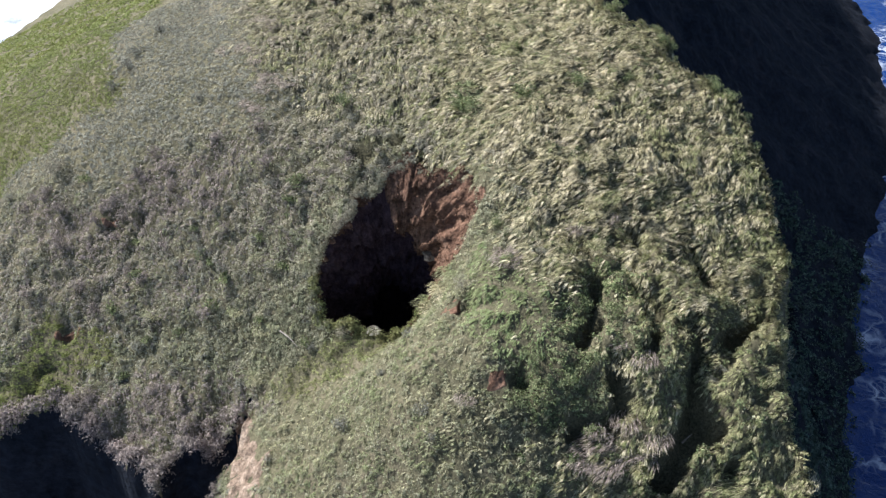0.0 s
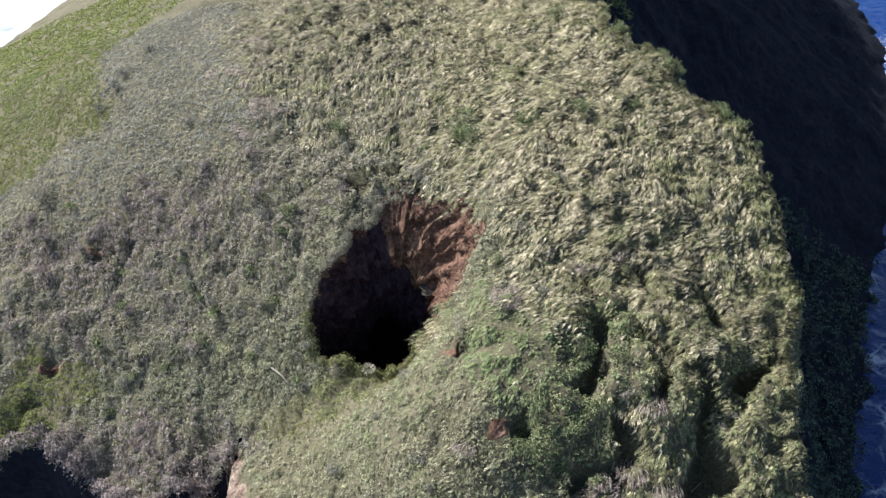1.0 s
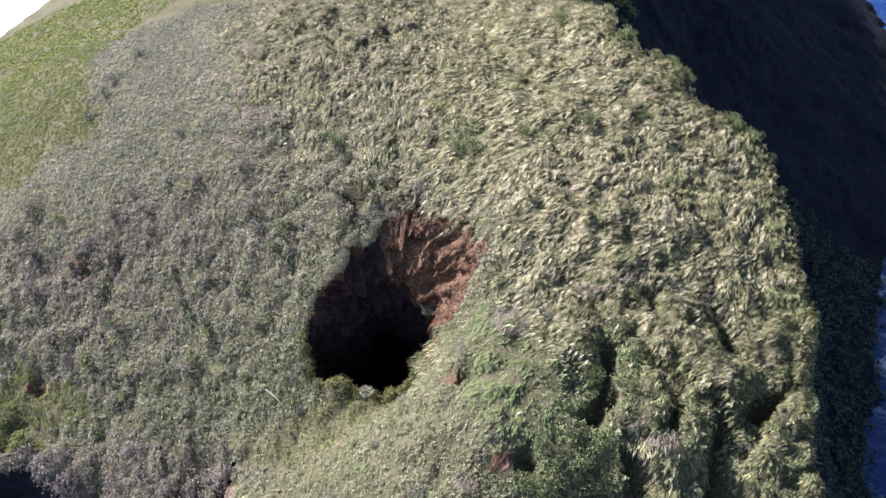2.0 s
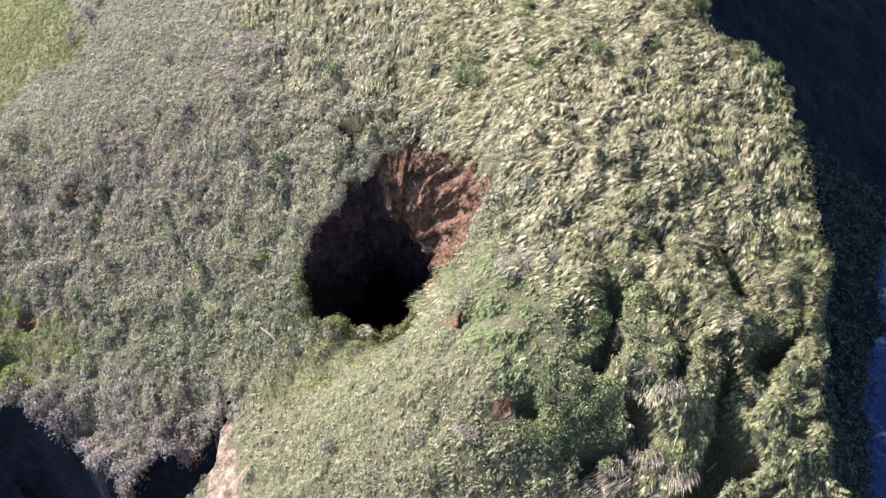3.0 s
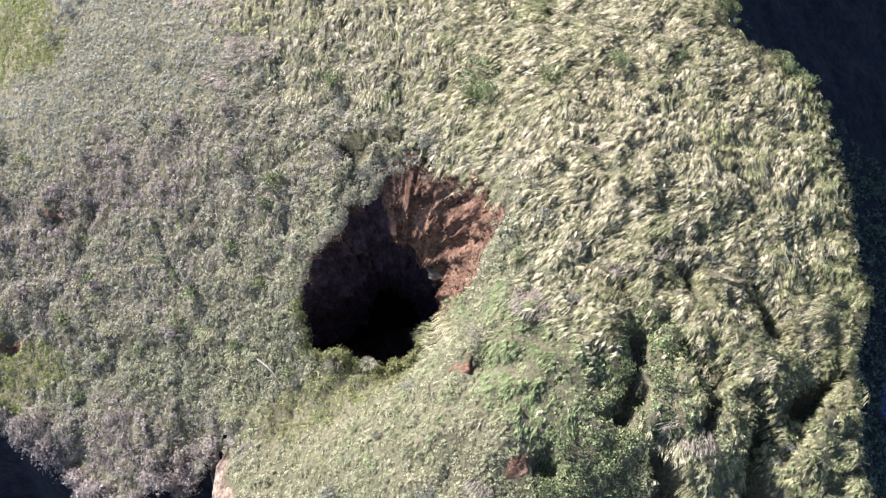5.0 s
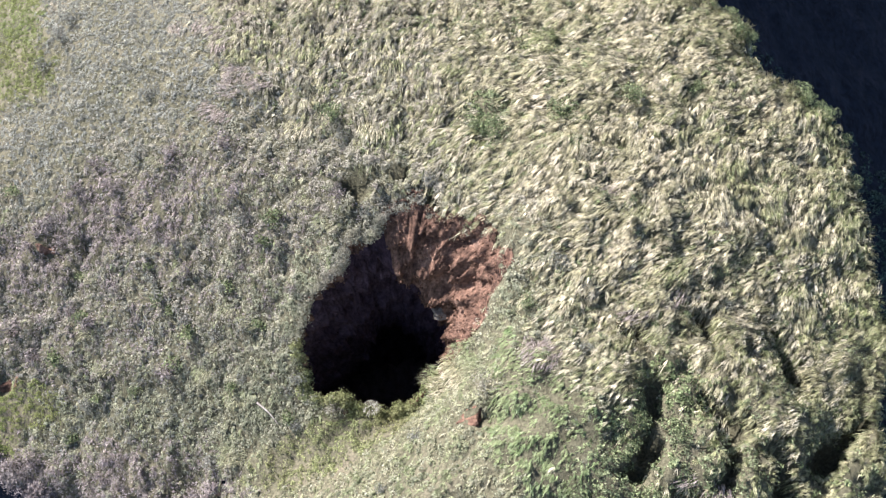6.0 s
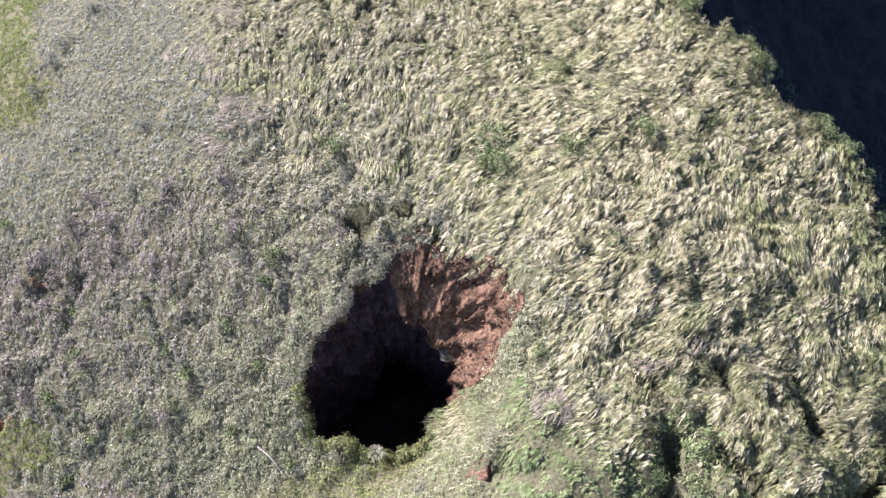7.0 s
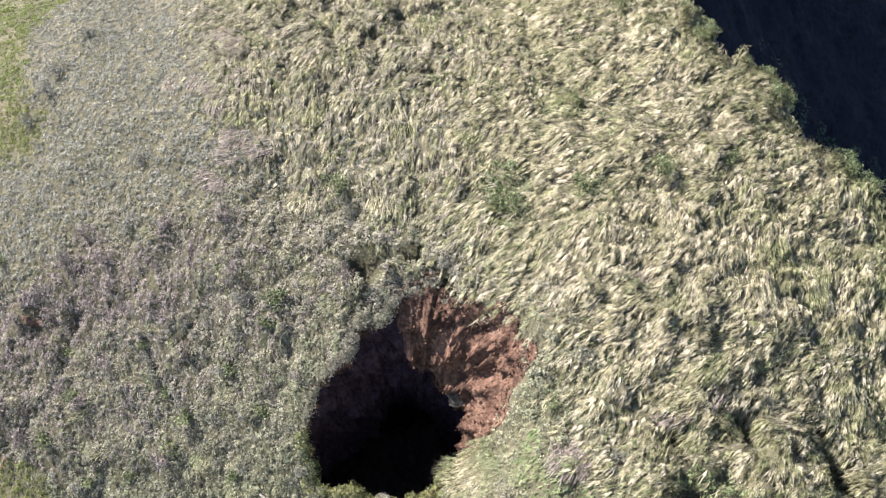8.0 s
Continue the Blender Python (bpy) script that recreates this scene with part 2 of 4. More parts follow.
DEAD_STALK = plant("dead_stalks", ((0.0, (0.17, 0.138, 0.126)), (0.5, (0.32, 0.27, 0.245)), (1.0, (0.47, 0.415, 0.375))), (0.29, 0.25, 0.20), 0.8, 0.6)
DRY_GRASS = plant("dry_grass", ((0.0, (0.17, 0.155, 0.115)), (0.5, (0.315, 0.285, 0.22)), (1.0, (0.48, 0.44, 0.355))), (0.245, 0.245, 0.16), 1.1, 0.6)
PALE_PLUME = plant("pale_plumes", ((0.0, (0.40, 0.38, 0.31)), (1.0, (0.66, 0.64, 0.55))), (0.5, 0.48, 0.38), 0.5, 0.3)
MEADOW = plant("short_meadow_grass", ((0.0, (0.145, 0.15, 0.084)), (0.5, (0.28, 0.278, 0.167)), (1.0, (0.44, 0.415, 0.285))), (0.205, 0.243, 0.122), 2.0, 0.75)
GREY_LEAF = plant("grey_leaves", ((0.0, (0.15, 0.153, 0.126)), (0.5, (0.23, 0.234, 0.195)), (1.0, (0.33, 0.333, 0.28))), (0.195, 0.20, 0.16), 2.0, 0.6, mottle=0.42)
MIXED_LEAF = plant("mixed_leaves", ((0.0, (0.19, 0.178, 0.137)), (0.5, (0.298, 0.28, 0.215)), (0.85, (0.385, 0.357, 0.28)), (1.0, (0.455, 0.425, 0.345))), (0.25, 0.262, 0.165), 1.6, 0.6, mottle=0.34)
HERB_LEAF = plant("herb_leaves", ((0.0, (0.165, 0.172, 0.112)), (0.5, (0.268, 0.272, 0.183)), (0.85, (0.365, 0.355, 0.255)), (1.0, (0.45, 0.43, 0.325))), (0.235, 0.257, 0.155), 1.6, 0.6, mottle=0.34)
BROWN_TWIG = plant("brown_brush", ((0.0, (0.12, 0.10, 0.098)), (0.5, (0.235, 0.198, 0.186)), (1.0, (0.375, 0.325, 0.30))), (0.225, 0.205, 0.178), 2.0, 0.6, 0.15, mottle=0.4)
GREEN_TURF = plant("green_turf", ((0.0, (0.115, 0.13, 0.052)), (0.5, (0.205, 0.228, 0.098)), (1.0, (0.32, 0.34, 0.17))), (0.245, 0.235, 0.115), 1.6, 0.6)
SLOPE_TURF = plant("slope_turf", ((0.0, (0.115, 0.145, 0.042)), (0.5, (0.175, 0.212, 0.07)), (1.0, (0.255, 0.295, 0.115))), (0.215, 0.215, 0.08), 3.0, 0.5, mottle=0.22)
# leaves of the eastern cliff, darkened and blued to stand in for its shade
SHADED_LEAF = plant("shaded_leaves", ((0.0, (0.022, 0.045, 0.036)), (0.5, (0.045, 0.078, 0.06)), (1.0, (0.09, 0.13, 0.095))), (0.055, 0.065, 0.058), 3.0, 0.5, 0.1)
DARK_LEAF = plant("dark_leaves", ((0.0, (0.075, 0.105, 0.047)), (0.5, (0.165, 0.205, 0.095)), (1.0, (0.31, 0.345, 0.18))), (0.20, 0.205, 0.14), 2.5, 0.5)
LITTER = earth("litter_and_soil", ((0.3, (0.065, 0.064, 0.038)), (0.55, (0.125, 0.116, 0.072)), (0.75, (0.175, 0.148, 0.104))), 2.5, 0.7)
RED_SOIL = earth("red_soil", ((0.30, (0.05, 0.03, 0.021)), (0.46, (0.12, 0.068, 0.046)), (0.58, (0.195, 0.115, 0.078)), (0.72, (0.28, 0.18, 0.13))), 0.6, 1.0, 6.0)
# rock of cliff and sea cave: their blue shade is put into the colour
SHADED_CLIFF = earth("shaded_cliff_rock", ((0.3, (0.006, 0.009, 0.015)), (0.55, (0.011, 0.014, 0.021)), (0.75, (0.023, 0.022, 0.027))), 3.0, 0.9, 2.0, 0.95, 0.1)
# wall of the sinkhole, its deep purple shade mixed into the colour
SHADED_CAVE_ROCK = earth("shaded_cave_rock", ((0.3, (0.044, 0.029, 0.038)), (0.7, (0.08, 0.055, 0.067))), 1.5, 0.8, 4.0, 0.95, 0.06)
FALLEN_EARTH = earth("fallen_earth", ((0.3, (0.10, 0.068, 0.07)), (0.7, (0.19, 0.135, 0.135))), 1.2, 0.8, 4.0)
PALE_SOIL = earth("pale_soil", ((0.3, (0.11, 0.08, 0.06)), (0.5, (0.22, 0.165, 0.125)), (0.68, (0.34, 0.275, 0.215))), 0.5, 1.0, 6.0)
PALE_ROCK = earth("pale_rock", ((0.3, (0.14, 0.115, 0.09)), (0.7, (0.30, 0.26, 0.20))), 0.6, 0.6)


def sea_water():
    m, nt, bsdf = material("sea_water")
    pos = nt.nodes.new("ShaderNodeTexCoord").outputs["Object"]
    warp = noise_node(nt, 0.25, 4, 0.6, pos)
    off = nt.nodes.new("ShaderNodeVectorMath")
    off.operation = "MULTIPLY_ADD"
    nt.links.new(warp.outputs["Color"], off.inputs[0])
    off.inputs[1].default_value = (3.5, 3.5, 0)
    nt.links.new(pos, off.inputs[2])
    lace = []
    for scale in (0.55, 1.5):
        v = nt.nodes.new("ShaderNodeTexVoronoi")
        v.feature = "DISTANCE_TO_EDGE"
        v.inputs["Scale"].default_value = scale
        nt.links.new(off.outputs[0], v.inputs["Vector"])
        r = ramp(nt.nodes, ((0.0, (0.8, 0.8, 0.8)), (0.11, (0, 0, 0))))
        nt.links.new(v.outputs["Distance"], r.inputs[0])
        lace.append(r.outputs[0])
    web = mixed(nt, 0.5, lace[0], lace[1], "SCREEN")
    big = noise_node(nt, 0.11, 4, 0.6, pos)
    where = ramp(nt.nodes, ((0.49, (0.02, 0.02, 0.02)), (0.66, (0.95, 0.95, 0.95))))
    nt.links.new(big.outputs[0], where.inputs[0])
    thin = mixed(nt, 1.0, web, where.outputs[0], "MULTIPLY")
    # the breaking surf of the western shore
    xyz = nt.nodes.new("ShaderNodeSeparateXYZ")
    nt.links.new(pos, xyz.inputs[0])
    west = nt.nodes.new("ShaderNodeMapRange")
    west.inputs["From Min"].default_value, west.inputs["From Max"].default_value = -20, -40
    nt.links.new(xyz.outputs["X"], west.inputs["Value"])
    surf_n = noise_node(nt, 0.12, 6, 0.6, pos)
    surf = ramp(nt.nodes, ((0.40, (0.22, 0.22, 0.22)), (0.60, (1, 1, 1))))
    nt.links.new(surf_n.outputs[0], surf.inputs[0])
    foam = mixed(nt, west.outputs[0], thin, surf.outputs[0])
    nt.links.new(mixed(nt, foam, (0.002, 0.022, 0.11), (0.62, 0.69, 0.76)), bsdf.inputs["Base Color"])
    rr = nt.nodes.new("ShaderNodeMapRange")
    rr.inputs["To Min"].default_value, rr.inputs["To Max"].default_value = 0.12, 0.7
    nt.links.new(foam, rr.inputs["Value"])
    nt.links.new(rr.outputs[0], bsdf.inputs["Roughness"])
    waves = noise_node(nt, 0.5, 8, 0.6, off.outputs[0])
    b = nt.nodes.new("ShaderNodeBump")
    bsdf.inputs["Specular IOR Level"].default_value = 0.25
    b.inputs["Strength"].default_value, b.inputs["Distance"].default_value = 0.4, 0.8
    nt.links.new(waves.outputs[0], b.inputs["Height"])
    nt.links.new(b.outputs[0], bsdf.inputs["Normal"])
    return m


SEA_WATER = sea_water()


# ---- mesh helpers ----
def mesh_from(name, verts, quads=None, tris=None, mat=None, smooth_faces=False):
    """A mesh from arrays of corners, four-sided and three-sided faces."""
    me = bpy.data.meshes.new(name)
    verts = np.asarray(verts, np.float32).reshape(-1, 3)
    quads = np.zeros((0, 4), np.int32) if quads is None else np.asarray(quads, np.int32).reshape(-1, 4)
    tris = np.zeros((0, 3), np.int32) if tris is None else np.asarray(tris, np.int32).reshape(-1, 3)
    loops = np.concatenate([quads.ravel(), tris.ravel()]).astype(np.int32)
    starts = np.concatenate([np.arange(len(quads)) * 4, 4 * len(quads) + np.arange(len(tris)) * 3]).astype(np.int32)
    me.vertices.add(len(verts))
    me.vertices.foreach_set("co", verts.ravel())
    me.loops.add(len(loops))
    me.loops.foreach_set("vertex_index", loops)
    me.polygons.add(len(starts))
    me.polygons.foreach_set("loop_start", starts)
    me.update(calc_edges=True)
    if smooth_faces:
        me.polygons.foreach_set("use_smooth", np.ones(len(starts), bool))
    me.validate()
    if mat:
        me.materials.append(mat)
    return me


def part(name, me, parent, label=""):
    ob = new(name, me)
    ob.parent = parent
    return tagged(ob, label) if label else ob


def grid_faces(nx, ny):
    i = np.arange((ny - 1) * nx).reshape(ny - 1, nx)[:, :-1].ravel()
    return np.stack([i, i + 1, i + nx + 1, i + nx], 1)


def slope_normal(x, y, e=0.3):
    gx, gy = (height(x + e, y) - height(x - e, y)) / (2 * e), (height(x, y + e) - height(x, y - e)) / (2 * e)
    n = np.stack([-gx, -gy, np.ones_like(gx)], -1)
    return n / np.linalg.norm(n, axis=-1, keepdims=True)


# ---- ground and sea ----
def build_ground():
    xs = np.concatenate([np.linspace(-110, -60, 20)[:-1], np.arange(-60, -32, 0.8), np.arange(-32, 26, 0.29), np.linspace(26, 60, 60), np.linspace(62, 110, 12)])
    ys = np.concatenate([np.linspace(-60, -24, 16)[:-1], np.arange(-24, 14, 0.7), np.arange(14, 56, 0.29), np.linspace(56, 120, 100)[1:], np.linspace(123, 230, 30)])
    gx, gy = np.meshgrid(xs, ys)
    gx, gy = gx.ravel(), gy.ravel()
    faces = grid_faces(len(xs), len(ys))
    dx, dy = gx - HOLE[0], gy - HOLE[1]
    r, a = np.hypot(dx, dy), np.arctan2(dy, dx)
    inside = r < rim(a)
    faces = faces[~inside[faces].all(1)]
    gx = np.where(inside, HOLE[0] + rim(a) * np.cos(a), gx)
    gy = np.where(inside, HOLE[1] + rim(a) * np.sin(a), gy)
    me = mesh_from("ground", np.stack([gx, gy, height(gx, gy)], 1), faces, None, LITTER, True)
    me.materials.append(SHADED_CLIFF)
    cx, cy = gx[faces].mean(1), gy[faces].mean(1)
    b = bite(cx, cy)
    # faces past the brow and in the hollow get the shade-coloured rock
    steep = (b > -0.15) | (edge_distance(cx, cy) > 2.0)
    bank = (b > -0.15) & (b < 1.7) & (np.interp(cy, WALL_Y, WALL_X) - cx < np.interp(cx, BITE_X, BITE_Y) - cy - 0.3) & (cx > -13)
    me.materials.append(PALE_SOIL)
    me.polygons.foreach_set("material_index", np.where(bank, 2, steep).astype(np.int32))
    tagged(new("ground", me), "headland of dark soil and plant litter, steep towards the sea", "ground", kind="structure")


def build_sea():
    xs = np.concatenate([(-3000, -1200, -500, -250), np.linspace(-160, 160, 160), (250, 500, 1200, 3000)])
    gx, gy = np.meshgrid(xs, xs + 60)
    gx, gy = gx.ravel(), gy.ravel()
    near = smooth((200 - np.hypot(gx, gy - 60)) / 60)
    gz = SEA + near * (0.9 * fbm(gx, gy, 14, 71) + 0.35 * fbm(gx, gy, 4, 72))
    me = mesh_from("water", np.stack([gx, gy, gz], 1), grid_faces(len(xs), len(xs)), None, SEA_WATER, True)
    tagged(new("water", me), "deep blue sea with lacy white foam and surf", "sea", kind="structure")


build_ground()
build_sea()


# ---- the sinkhole ----
FLOOR_Z = 20.0


rng0 = np.random.default_rng(3)


def build_sinkhole():
    n, m = 320, 64
    th = np.linspace(-math.pi, math.pi, n, endpoint=False)
    r0 = rim(th)
    z0 = height(HOLE[0] + r0 * np.cos(th), HOLE[1] + r0 * np.sin(th))
    r_even = sum(rim(th + k) for k in np.linspace(-0.3, 0.3, 13)) / 13
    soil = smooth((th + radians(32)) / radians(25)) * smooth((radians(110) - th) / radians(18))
    reach = np.interp(np.degrees(th), (-40, 15, 35, 57, 82, 98, 115), (1.0, 1.1, 1.0, 0.8, 0.75, 0.52, 0.42))
    depth = np.concatenate([(-0.03,), np.linspace(0, 1, m) ** 1.3])
    steep_r = np.interp(depth, (0, 0.04, 0.1, 0.3, 1), (1.0, 1.0, 1.0, 0.98, 1.05))
    u, v = np.cos(th) * 4, np.sin(th) * 4
    # below the arch in the far wall the cave runs on inland
    ax = HOLE[0] + r0 * np.cos(th)
    arch = np.where(th > 0, 27.0 - 0.9 * (ax + 2.6) ** 2, -99.0)
    rings = []
    for d, b in zip(depth, steep_r):
        a = np.interp(d / reach, (0, 0.03, 0.10, 0.18, 0.26, 0.29, 0.38, 1), (1.0, 0.93, 0.78, 0.64, 0.56, 0.56, 0.9, 1.0))
        z = z0 + (FLOOR_Z - z0) * d
        f = (soil * a + (1 - soil) * b) * (1.06 if d < 0 else 1)
        z = z0 - 0.35 if d < 0 else z
        f = f + 0.9 * smooth((arch - z) / 1.0)
        grip = smooth(d / 0.03)
        r1 = r0 + (r_even - r0) * smooth(d / 0.07)
        px, py = HOLE[0] + r1 * f * np.cos(th), HOLE[1] + r1 * f * np.sin(th)
        rough = 0.4 * fbm(px + z * 0.8, py - z * 0.6, 1.3, 81, 3) + 0.55 * fbm(px - z * 0.9, py + z * 0.7, 0.42, 84, 3) + 0.38 * fbm(px + z * 1.3, py + z * 1.1, 0.19, 87, 2)
        r = r1 * f + grip * rough
        rings.append(np.stack([HOLE[0] + r * np.cos(th), HOLE[1] + r * np.sin(th), z + 0.35 * grip * rough], 1))
    j = np.arange(n)
    faces = np.concatenate([np.stack([i * n + j, i * n + (j + 1) % n, (i + 1) * n + (j + 1) % n, (i + 1) * n + j], 1) for i in range(m)])
    ring, col = np.divmod(faces[:, 0], n)
    # outside the sunlit soil bank the wall takes the colour of shade
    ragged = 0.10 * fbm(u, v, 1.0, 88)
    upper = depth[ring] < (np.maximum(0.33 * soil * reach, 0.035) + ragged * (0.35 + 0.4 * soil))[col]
    verts = np.concatenate(rings)
    last = rings[-1]
    floor = [last]
    middle = np.array((HOLE[0], HOLE[1], FLOOR_Z + 0.4))
    for k in np.linspace(0.1, 0.99, 10):
        p = last * (1 - k) + middle * k
        p[:, 2] += 0.7 * fbm(p[:, 0], p[:, 1], 1.2, 92)
        floor.append(p)

    def loft(rows):
        return np.concatenate(rows), np.concatenate([np.stack([i * n + j, i * n + (j + 1) % n, (i + 1) * n + (j + 1) % n, (i + 1) * n + j], 1) for i in range(len(rows) - 1)])

    def kept(mask):
        used, where = np.unique(faces[mask], return_inverse=True)
        return verts[used], where.reshape(-1, 4)

    # the crumbled strip of open soil outside the eastern lip
    tl = np.linspace(radians(-78), radians(100), 150)
    wide = 0.12 * smooth((radians(89) - np.abs(tl - radians(11))) / radians(45)) * (0.35 + 1.3 * vnoise(tl * 5 + 9, tl * 0, 131))
    strip = []
    for s in np.linspace(0, 1, 9):
        rr = rim(tl) * (0.99 + wide * s)
        px, py = HOLE[0] + rr * np.cos(tl), HOLE[1] + rr * np.sin(tl)
        strip.append(np.stack([px, py, height(px, py) + 0.05 + 0.12 * math.sin(math.pi * s) * vnoise(px * 3, py * 3, 132) - 0.1 * (s > 0.99)], 1))

    thing = tagged(new("sinkhole"), "deep dark sinkhole with a crumbling red soil wall in the grassy headland", "sinkhole", kind="structure")
    part("soil_wall", mesh_from("soil_wall", *kept(upper), None, RED_SOIL), thing, "crumbling red-brown soil wall")
    # crumbs of soil on the lit wall
    fv, fq = kept(upper)
    spots = np.concatenate([fv[fq].mean(1), np.concatenate(strip)])
    spots = spots[rng0.integers(0, len(spots), 2600)] + rng0.normal(0, 0.06, (2600, 3))
    octa = np.array(((1, 0, 0), (-1, 0, 0), (0, 1, 0), (0, -1, 0), (0, 0, 1), (0, 0, -1)), float)
    tri = np.array(((0, 2, 4), (2, 1, 4), (1, 3, 4), (3, 0, 4), (2, 0, 5), (1, 2, 5), (3, 1, 5), (0, 3, 5)))
    crumbs = spots[:, None] + octa * rng0.uniform(0.015, 0.06, (2600, 1, 1)) * rng0.uniform(0.6, 1.3, (2600, 6, 3))
    lumps = part("soil_rubble", mesh_from("soil_rubble", crumbs.reshape(-1, 3), None, (np.arange(2600)[:, None, None] * 6 + tri).reshape(-1, 3), RED_SOIL), thing, "loose crumbs of red soil")
    tagged(lumps, kind="stuff")
    part("cave_wall", mesh_from("cave_wall", *kept(~upper), None, SHADED_CAVE_ROCK), thing, "rock wall with the sinkhole's shade in its colour")
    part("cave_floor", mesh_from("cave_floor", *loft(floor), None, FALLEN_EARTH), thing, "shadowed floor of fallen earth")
    part("bare_lip", mesh_from("bare_lip", np.concatenate(strip), grid_faces(150, 9), None, RED_SOIL), thing, "strip of crumbled orange-red soil along the rim")


build_sinkhole()


# ---- vegetation: where each kind grows ----
rng = np.random.default_rng(7)
LONG_Y = (15, 22, 26, 29, 31, 34, 36.5, 38.5, 40, 42, 44, 48, 60)
LONG_X = (5.5, 5.0, 4.6, 4.0, 2.6, 2.0, 0.2, -2.8, -5.2, -8.2, -9.6, -10.4, -11)
TURF_Y = (42, 43.2, 46, 53.5, 62, 75)
TURF_X = (-24.5, -20.5, -18.6, -18.3, -16, -9)


def spot(x, y, cx, cy, rx, ry, soft=0.45):
    d = ((x - cx) / rx) ** 2 + ((y - cy) / ry) ** 2
    return smooth((1 - d) / soft / 2 + 0.5)


LEAFY = ((4.3, 25.2, 1.2), (5.2, 26.5, 1.3), (6.3, 27.8, 1.1), (6.9, 26.6, 0.8), (6.9, 29.0, 0.7), (5.2, 24.4, 1.0), (8.4, 26.0, 0.6), (1.2, 39.4, 0.8))


def zones(x, y):
    """Shares of each kind of growth at a place; they add up to one."""
    xw, yw = x + 3.4 * fbm(x, y, 3.5, 101), y + 3.0 * fbm(x, y, 3.5, 102)
    long = smooth((xw - np.interp(yw, LONG_Y, LONG_X)) / 4.0 + 0.5)
    long = long * (1 - 0.4 * smooth((1.5 - xw) / 4) * smooth((46 - yw) / 5))
    turf = np.where(y > 41.5, smooth((np.interp(yw, TURF_Y, TURF_X) - xw) / 1.4 + 0.5), 0)
    turf = np.maximum(turf, smooth((yw - 62) / 4))
    turf = np.maximum(turf, spot(xw, yw, -5.1, 30.2, 2.9, 1.7))
    turf = np.maximum(turf, spot(xw, yw, -19.6, 33.0, 4.2, 1.6))
    xs, ys = x + 0.9 * fbm(x, y, 1.2, 103), y + 0.9 * fbm(x, y, 1.2, 104)
    lush = np.maximum(spot(xs, ys, 2.8, 27.5, 1.7, 2.2), 0.8 * spot(xs, ys, 1.9, 30.3, 0.5, 1.3)) * 0.92
    dark = 0.10 * spot(xw, yw, 8.5, 24.5, 6.0, 4.0, 0.8)
    for cx, cy, r in LEAFY:
        dark = np.maximum(dark, 0.88 * spot(xs, ys, cx, cy, r, r * 1.2, 0.8))
    dark = np.maximum(dark, smooth((edge_distance(x, y) - 1.0) / 2.5) * 0.85)
    dark = np.clip(dark, 0, 0.9)
    brown = np.maximum(spot(xw, yw, -16.0, 38.5, 6.5, 1.3, 0.8) * 0.85, spot(xw, yw, -16.0, 29.8, 8.5, 1.6, 0.8) * 0.75)
    brown = np.maximum(brown, 0.9 * smooth((bite(x, y) + 2.3) / 1.4) * smooth((-9.6 - x) / 1.2))
    brown = np.maximum(brown, 0.3 * spot(xw, yw, -14, 36.5, 10, 3.0, 0.8))
    grey = np.maximum(smooth((yw - 39.0) / 2.5) * 0.92, 0.4 * smooth((-7.5 - xw) / 3))
    meadow = smooth((xw + 8.6) / 1.2) * smooth((32.5 - yw) / 2) * 0.8
    leafy = 0.16 * (vnoise(x * 0.8, y * 0.8, 105) > 0.62) + 0.05
    out, left = {}, np.ones_like(x)
    for name, w in (("lush", lush), ("turf", turf), ("dark", np.clip(dark + leafy * long, 0, 0.9)), ("long", long), ("meadow", meadow), ("brown", brown), ("grey", grey)):
        out[name] = left * w
        left = left * (1 - w)
    out["mixed"] = left
    return out


def bare(x, y):
    """True where soil lies open: the sinkhole, its crumbling eastern lip, the scars and the cave's walls."""
    a = np.arctan2(y - HOLE[1], x - HOLE[0])
    lip = 1.01 + 0.15 * (hashed(np.floor(x * 37), np.floor(y * 37), 115) > 0.35) * smooth(1.3 - np.abs(a) / radians(55)) * (0.6 + 1.6 * vnoise(x * 1.3, y * 1.3, 111))
    out = hole_ratio(x, y) < lip
    for cx, cy, rx, ry in SCARS:
        out |= ((x - cx) / rx) ** 2 + ((y - cy) / ry) ** 2 + 1.6 * fbm(x, y, 0.5, 112) < 1.0
    b = bite(x, y)
    return out | (b > 0.1) | (gully(x, y) > 0.75)


SCARS = ((2.1, 25.0, 0.5, 0.3), (0.45, 28.5, 0.5, 0.32), (-19.0, 34.35, 0.75, 0.3), (-16.9, 38.6, 0.5, 0.22), (-9.2, 28.9, 0.5, 0.8), (-9.0, 27.5, 0.8, 1.1), (-8.6, 25.8, 1.0, 1.3), (-8.5, 24.0, 1.1, 1.2))


def unit(v):
    return v / np.maximum(np.linalg.norm(v, axis=-1, keepdims=True), 1e-6)


def leaf_arrays(pos, nrm, size, wild=0.8, slim=0.5):
    """A small pointed leaf at each place."""
    n = len(pos)
    nn = unit(nrm + wild * rng.normal(0, 0.6, (n, 3)))
    t = unit(np.cross(nn, rng.normal(0, 1, (n, 3))))
    u = np.cross(nn, t)
    s = size[:, None]
    v = np.stack([pos - t * s * 0.6, pos + t * s * 0.25 + u * s * slim * 0.75, pos + t * s * 0.45 - u * s * slim * 0.55], 1)
    return v.reshape(-1, 3), np.arange(3 * n).reshape(-1, 3)


